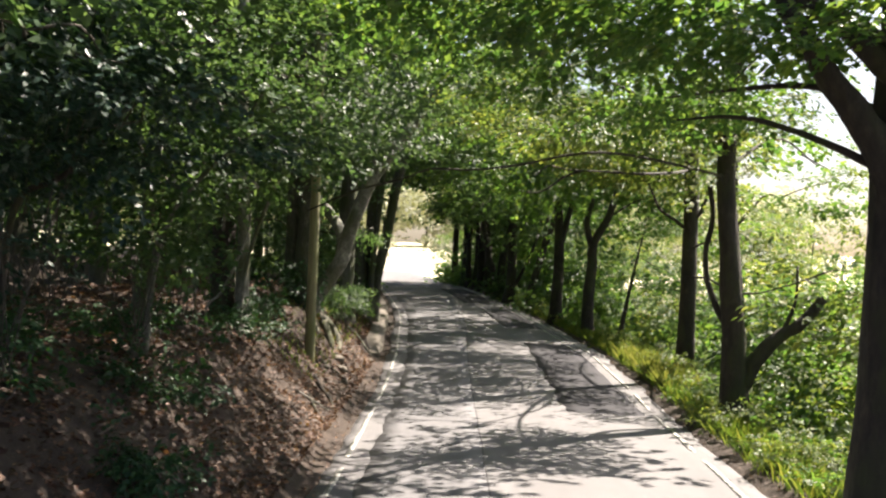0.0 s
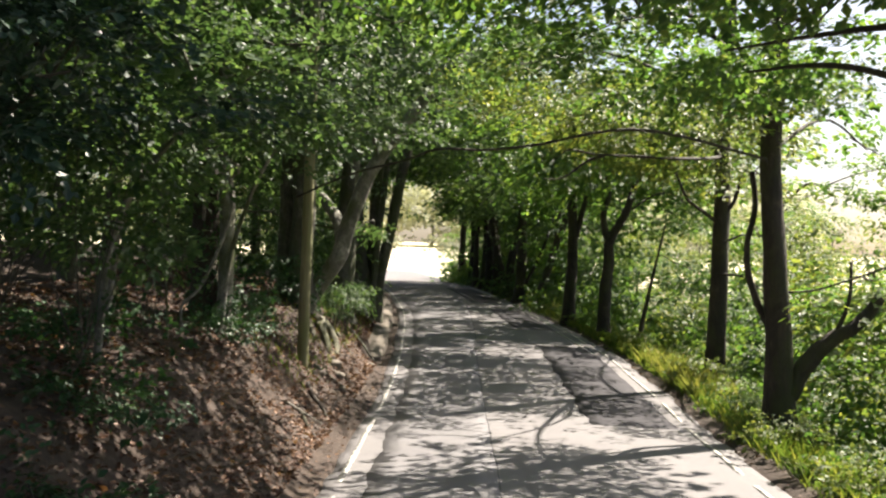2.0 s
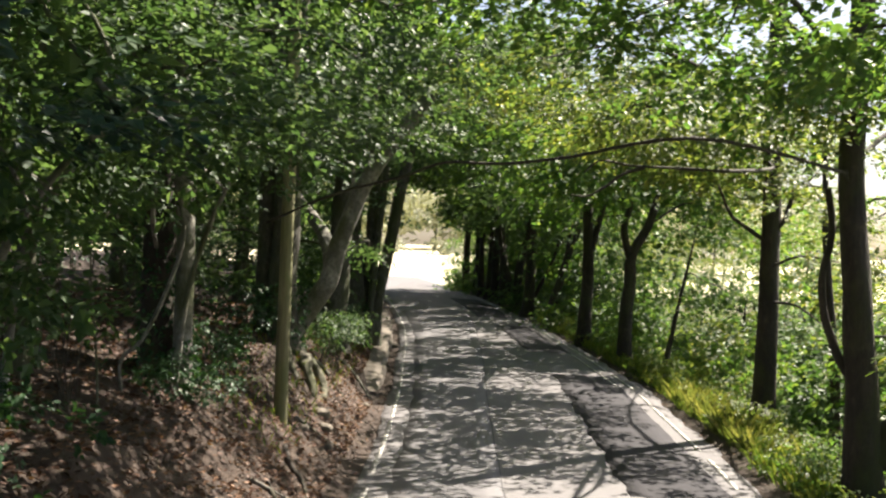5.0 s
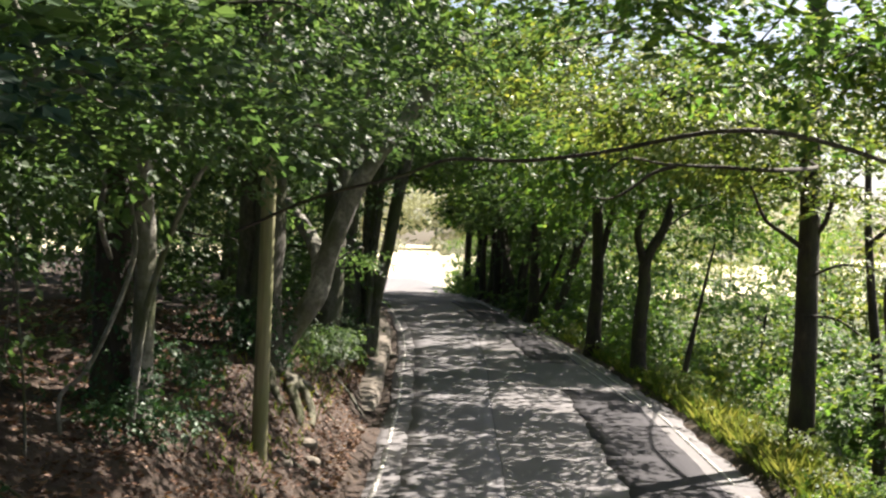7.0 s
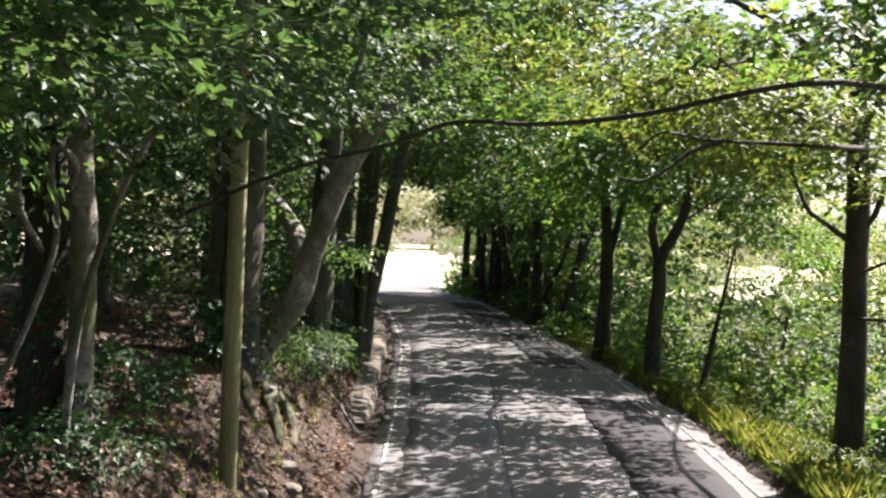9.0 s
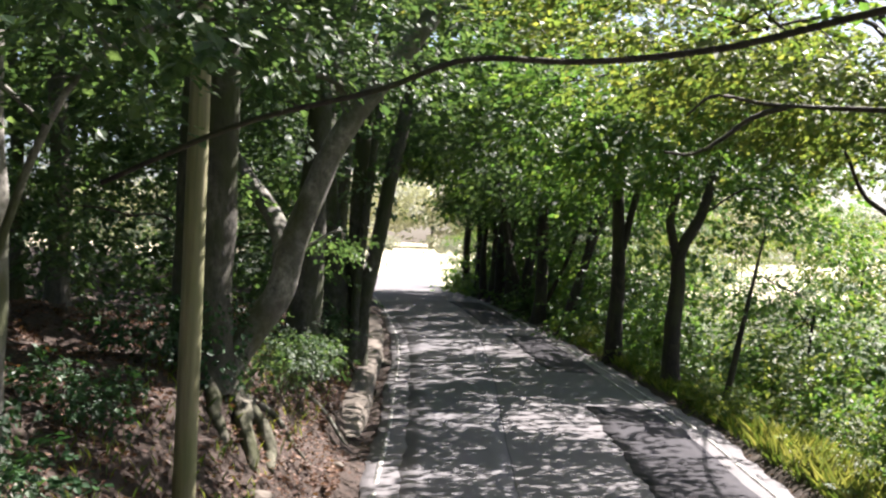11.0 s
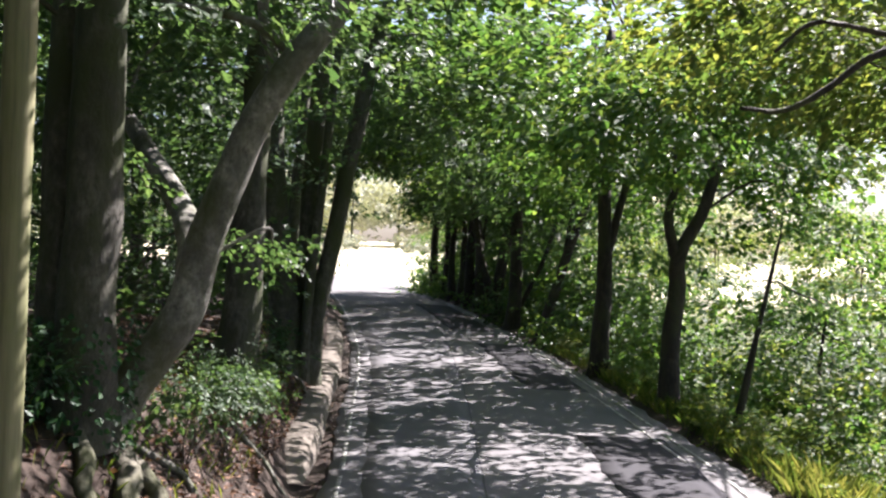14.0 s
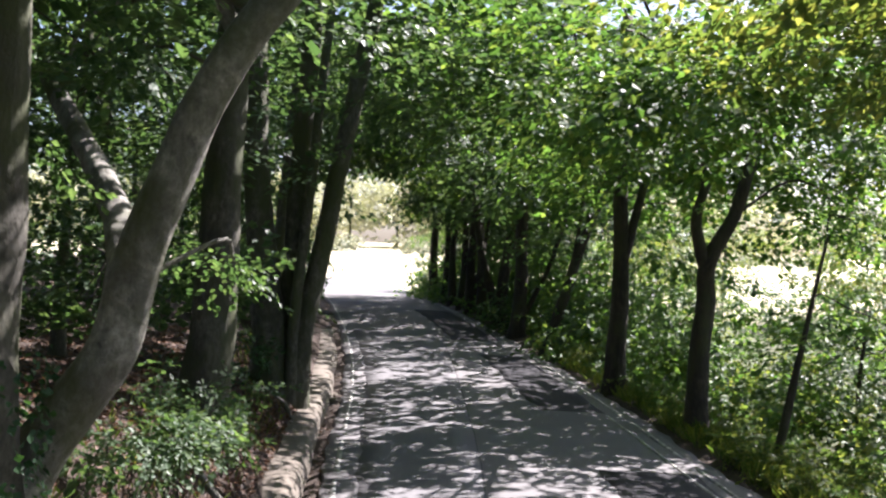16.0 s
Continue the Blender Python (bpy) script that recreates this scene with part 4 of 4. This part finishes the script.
# overhanging saplings of the bank
for k, (x, y, z) in enumerate([(-2.7, 14.8, 4.75), (-3.6, 12.0, 4.5), (-3.2, 16.6, 5.0), (-2.7, 21.2, 5.2), (-3.9, 9.6, 4.9)]):
    dark = k in (1, 4)
    tree("young_yew" if dark else "young_beech", "dark young yew with drooping sprays" if dark else "slender young beech with layered sprays", [([at(x - 1.7, y + 0.4, -0.1), at(x - 1.5, y + 0.3, 1.6), np.array([x - 0.9, y + 0.1, z - 0.6]), np.array([x - 0.2, y, z])], 0.05, 0.02)],
         [((x, y, z), (1.2, 1.2, 0.35), 11, 8, 0.75), ((x - 1.8, y + 0.3, z - 0.4), (1.2, 1.3, 0.6), 11, 8, 0.8), ((x - 1.5, y, z + 1.4), (1.3, 1.3, 0.6), 9, 8, 0.85)], BARK_BROWN if dark else BARK_PALE, LEAF_YEW if dark else LEAF_BEECH, 560 + k, "young yews on the bank" if dark else "young beeches on the bank", 0)

# dense hollies closing the wood to the west
for k, (x, y) in enumerate([(-12.5, 31), (-15, 38), (-11.5, 41), (-17, 46), (-13, 51), (-20, 56), (-15, 61), (-19, 34), (-23, 43)]):
    shrub("holly_shrub", "dark dense holly deep in the shaded wood", x, y, (2.2, 2.2, 1.7), 11, 7, 1.5, LEAF_DARK if k % 2 else LEAF_BEECH, 600 + k, 0.9, "hollies in the wood")

# ---- the earth kerb along the bank ----
CLAY, _nt, _b = mat_new("pale_clay")
_n = noise_tex(_nt, 9, 7, 0.7, coords(_nt))
_nt.links.new(ramp(_nt, _n, [(0.3, (0.10, 0.085, 0.068)), (0.6, (0.155, 0.132, 0.106)), (0.8, (0.20, 0.174, 0.142))]), _b.inputs["Base Color"])
_b.inputs["Roughness"].default_value = 0.95
bump(_nt, _b, _n, 0.5, 0.012)
ky = np.arange(33.8, 66.0, 0.2)
prof = np.array([(0.06, -0.14), (0.05, 0.03), (0.02, 0.12), (-0.03, 0.20), (-0.09, 0.235), (-0.20, 0.25), (-0.48, 0.26), (-0.75, 0.05)])
fade = np.clip((ky - 33.8) / 2.2, 0.02, 1) * np.clip((66 - ky) / 4, 0.2, 1)
kx = curve(LEFT, ky) - 0.50 + 0.03 * np.sin(ky * 0.7) + 0.008 * np.sin(ky * 2.3)
KX = kx[:, None] + prof[None, :, 0] * (1 + 0.05 * np.sin(ky * 1.9))[:, None]
KZ = curve(LEVEL, ky)[:, None] + prof[None, :, 1] * fade[:, None] * (1 + 0.05 * np.sin(ky * 0.9 + 1) + 0.02 * np.sin(ky * 3.1))[:, None]
kerb = mesh_object("kerb", np.stack([KX, np.repeat(ky[:, None], len(prof), 1), KZ], -1).reshape(-1, 3), grid_faces(len(ky), len(prof)), CLAY)
tagged(kerb, "low pale worn earth kerb at the foot of the bank", "kerb", kind="structure")

# ---- litter, grass, roots, sticks ----


def scatter(name, label, category, mat, count, xs, ys, size, seed, flat=0.35, wide=0.37, dens=None):
    rng = np.random.default_rng(seed)
    y = rng.uniform(*ys, count)
    x = xs(y, rng.random(count))
    if dens is not None:
        keep = rng.random(count) < dens(x, y)
        x, y = x[keep], y[keep]
    z = height(x, y) + rng.uniform(0.008, 0.03, len(x))
    a = rng.uniform(0, 2 * math.pi, len(x))
    d = np.stack([np.cos(a), np.sin(a), rng.normal(0, flat, len(x))], 1)
    up = np.stack([rng.normal(0, flat, len(x)), rng.normal(0, flat, len(x)), np.ones(len(x))], 1)
    v, f = leaf_arrays(np.stack([x, y, z], 1), d, up, size * rng.uniform(0.6, 1.3, len(x)), wide)
    return tagged(mesh_object(name, v, f, mat, smooth=False), label, category, kind="stuff")


def clump(x, y):
    return np.clip(0.55 + 0.7 * wave(x, y, 1.9) * wave(x + 2, y, 0.8) + 0.25 * wave(x, y, 5), 0.25, 1)


scatter("leaf_litter", "brown fallen beech leaves covering the wooded bank", "leaf litter", LITTER, 85000, lambda y, u: curve(LEFT, y) - np.where(y > 32, 1.0, 0.5) - 6.0 * u ** 1.3, (8, 48), 0.085, 1, dens=clump)
scatter("road_litter", "few dry leaves along the lane edges", "leaf litter", LITTER, 900, lambda y, u: np.where(u < 0.5, curve(LEFT, y) - 0.1 - 0.6 * u, curve(RIGHT, y) + 0.2 + (u - 0.5)), (9, 45), 0.06, 2)


def blades(name, label, mat, count, xs, ys, tall, seed, dens=None, wide=0.035):
    rng = np.random.default_rng(seed)
    y = rng.uniform(*ys, count)
    x = xs(y, rng.random(count))
    if dens is not None:
        keep = rng.random(count) < dens(x, y)
        x, y = x[keep], y[keep]
    n = len(x)
    a = rng.uniform(0, 2 * math.pi, n)
    lean = rng.uniform(0.15, 0.9, n)
    d = np.stack([np.cos(a) * lean, np.sin(a) * lean, np.ones(n)], 1)
    up = np.stack([-np.cos(a), -np.sin(a), lean], 1)
    v, f = leaf_arrays(np.stack([x, y, height(x, y) - 0.01], 1), d, up, tall * rng.uniform(0.5, 1.3, n), wide)
    return tagged(mesh_object(name, v, f, mat, smooth=False), label, "grass", kind="stuff")


blades("verge_grass", "tufted green and straw grass on the road verge", GRASS, 28000, lambda y, u: curve(RIGHT, y) + 0.5 + 1.9 * u, (9, 60), 0.34, 3, clump)
blades("tall_grass", "tall golden sunlit grass by a verge trunk", STRAW, 1900, lambda y, u: curve(RIGHT, y) + 0.55 + 1.3 * u, (26, 35), 0.55, 6, clump, 0.026)
blades("bank_grass", "sparse dry grass and seedlings on the bank", GRASS, 5000, lambda y, u: curve(LEFT, y) - 1.1 - 1.6 * u, (22, 48), 0.20, 4, lambda x, y: clump(x, y) * 0.5)


def fern(x, y, size, seed):
    rng = np.random.default_rng(seed)
    b = at(x, y)
    thing = tagged(new("fern"), "bright green fern on the grassy verge", "fern", "ferns on the verge")
    for k in range(9):
        a = k * 0.7 + rng.uniform(-0.2, 0.2)
        L = size * rng.uniform(0.75, 1.15)
        t = np.linspace(0.12, 1, 15)
        out = np.array([math.cos(a), math.sin(a), 0])
        pts = b + out * (t * L * 0.75)[:, None] + np.array([0, 0, 1]) * (L * (0.95 * t - 0.62 * t ** 2))[:, None]
        side = np.array([-math.sin(a), math.cos(a), 0])
        P = np.repeat(pts, 2, 0)
        sg = np.tile([1.0, -1.0], len(t))[:, None]
        D = side * sg + out * 0.45 + np.array([0, 0, -0.12])
        S = np.repeat(L * 0.30 * np.sin(np.pi * np.clip(t, 0.1, 0.97)) ** 0.8, 2)
        v, f = leaf_arrays(P, D, np.tile([0.0, 0.0, 1.0], (len(P), 1)) + out * 0.2, S, 0.16)
        mesh_object("frond", v, f, LEAF_SUNNY if seed % 3 else LEAF_LIME, thing, smooth=False)
    return thing


fern_rng = random.Random(5)
for k in range(26):
    y = 12.5 + k * 1.15 + fern_rng.uniform(-0.3, 0.3)
    fern(float(curve(RIGHT, y)) + fern_rng.uniform(0.8, 1.5), y, fern_rng.uniform(0.5, 0.85), k)


def root(pts, r0, r1, seed, mat=None):
    p = [at(x, y, dz) for x, y, dz in pts]
    v, f = tube(p, r0, r1, 8, 14, 0.1, 0, seed)
    return tagged(mesh_object("tree_root", v, f, mat or BARK_PALE), "bare pale tree root on the eroded bank", "root", "roots in the bank")


root([(-3.8, 28.2, 0.0), (-3.5, 27.9, 0.10), (-3.28, 27.95, 0.12), (-3.08, 27.7, 0.06), (-3.02, 27.3, -0.05)], 0.15, 0.07, 1, BARK_MOSSY)
root([(-3.6, 27.9, 0.02), (-3.42, 27.6, 0.12), (-3.38, 27.35, 0.13), (-3.2, 27.1, 0.04), (-3.15, 26.85, -0.08)], 0.14, 0.08, 9, BARK_MOSSY)
root([(-3.95, 27.6, 0.03), (-3.75, 27.3, 0.08), (-3.66, 26.95, 0.05), (-3.5, 26.8, 0.03), (-3.45, 26.5, -0.06)], 0.11, 0.05, 2, BARK_MOSSY)
root([(-3.7, 28.8, 0.03), (-3.3, 29.2, 0.05), (-3.0, 29.1, 0.04), (-2.7, 29.4, -0.05)], 0.05, 0.02, 3)
root([(-3.5, 33.6, 0.0), (-3.2, 33.2, 0.05), (-2.95, 33.3, 0.05), (-2.7, 33.0, 0.02), (-2.5, 33.1, -0.04)], 0.05, 0.03, 4)
root([(-3.9, 42.4, 0.03), (-3.5, 41.8, 0.06), (-3.3, 41.2, 0.02)], 0.06, 0.03, 6)
root([(-2.9, 20.9, 0.0), (-2.7, 20.4, 0.05), (-2.6, 20.1, 0.05), (-2.35, 19.6, 0.0)], 0.045, 0.02, 7, BARK_BROWN)
root([(-3.0, 22.9, 0.0), (-2.8, 22.2, 0.05), (-2.55, 21.9, 0.04), (-2.4, 21.3, -0.03)], 0.05, 0.02, 8, BARK_BROWN)

stick_rng = random.Random(12)
for k in range(20):
    x, y, a = stick_rng.uniform(-5.4, -2.5), stick_rng.uniform(9.5, 40), stick_rng.uniform(0, 3.1)
    L = stick_rng.uniform(0.35, 0.9)
    dx, dy = math.cos(a) * L / 2, math.sin(a) * L / 2
    v, f = tube([at(x - dx, y - dy, 0.03), at(x, y, 0.05) + (0, 0.04, 0), at(x + dx, y + dy, 0.04)], stick_rng.uniform(0.012, 0.03), 0.007, 6, 9, 0.1, 0, k)
    tagged(mesh_object("fallen_stick", v, f, BARK_PALE if k % 3 else BARK_BROWN), "dry fallen stick lying among leaf litter", "stick", "sticks on the bank")


def stone(x, y, s, seed):
    rng = np.random.default_rng(seed)
    bm = bmesh.new()
    bmesh.ops.create_icosphere(bm, subdivisions=2, radius=s)
    for v in bm.verts:
        v.co *= 1 + 0.22 * noise.noise(v.co * (1.6 / s) + Vector((seed * 3.1, 0, 0)))
        v.co.z *= 0.6
    me = bpy.data.meshes.new("stone")
    bm.to_mesh(me)
    bm.free()
    me.materials.append(CLAY)
    ob = new("stone", me)
    ob.matrix_world = Matrix.Translation(at(x, y, s * 0.2)) @ pose(0, 0, 0, 0, 0, rng.uniform(0, 360))
    return tagged(ob, "pale rounded stone half sunk in the bank", "stone", "stones on the bank")


for k, (x, y, s) in enumerate([(-2.75, 25.6, 0.16), (-2.9, 26.2, 0.2), (-2.6, 24.9, 0.1), (-3.0, 24.7, 0.12), (-2.5, 30.6, 0.1), (-2.9, 46.0, 0.16), (-3.0, 47.2, 0.12)]):
    stone(x, y, s, k)


def ivy(trunk_pts, radius, count, seed, label, mat):
    rng = np.random.default_rng(seed)
    c = smooth_path(trunk_pts, 40)
    i = rng.integers(0, 40, count)
    a = rng.uniform(0, 2 * math.pi, count)
    out = np.stack([np.cos(a), np.sin(a), 0 * a], 1)
    p = c[i] + out * (radius * rng.uniform(0.98, 1.25, count))[:, None] + rng.normal(0, 0.05, (count, 3)) * (0.2, 0.2, 1)
    d = out * 0.5 + rng.normal(0, 0.4, (count, 3)) - (0, 0, 0.6)
    v, f = leaf_arrays(p, d, out + rng.normal(0, 0.3, (count, 3)), 0.075 * rng.uniform(0.6, 1.3, count), 0.42)
    return tagged(mesh_object("ivy", v, f, mat, smooth=False), label, "ivy", kind="stuff")


ivy([l1 + (-0.36, 0.15, 0), l1 + (-0.40, 0.15, 2.0), l1 + (-0.5, 0.2, 4.2)], 0.26, 1500, 3, "dark ivy leaves on a beech stem", LEAF_DARK)
ivy([l1 + (0.0, 0, 0), l1 + (0.03, 0, 0.9)], 0.22, 300, 4, "dark ivy leaves on a beech foot", LEAF_DARK)
ivy([l2, l2 + (0.04, 0, 1.3)], 0.42, 700, 5, "dark ivy leaves on a beech foot", LEAF_DARK)

# hanging bare shoots before the beech
for k, pts in enumerate([[(-4.6, 19.0, 4.9), (-4.75, 19.0, 4.3), (-4.75, 19.0, 3.4), (-4.65, 19.0, 2.4), (-4.6, 19.0, 1.7)], [(-4.9, 20.5, 5.2), (-4.6, 20.5, 4.95), (-4.45, 20.5, 4.5), (-4.5, 20.6, 4.0)]]):
    pts = [np.array(p) for p in pts]
    if k == 0:
        pts[-1][2] = float(height(-4.6, 19.0)) - 0.03
    else:
        pts.append(l1 + (-0.42, 0.1, 2.2))
    v, f = tube(pts, 0.012 if k == 0 else 0.04, 0.016 if k == 0 else 0.03, 6, 24, 0.1, 0, k)
    tagged(mesh_object("hanging_shoot", v, f, BARK_PALE), "bare pale hanging woody shoot by the beech", "vine")
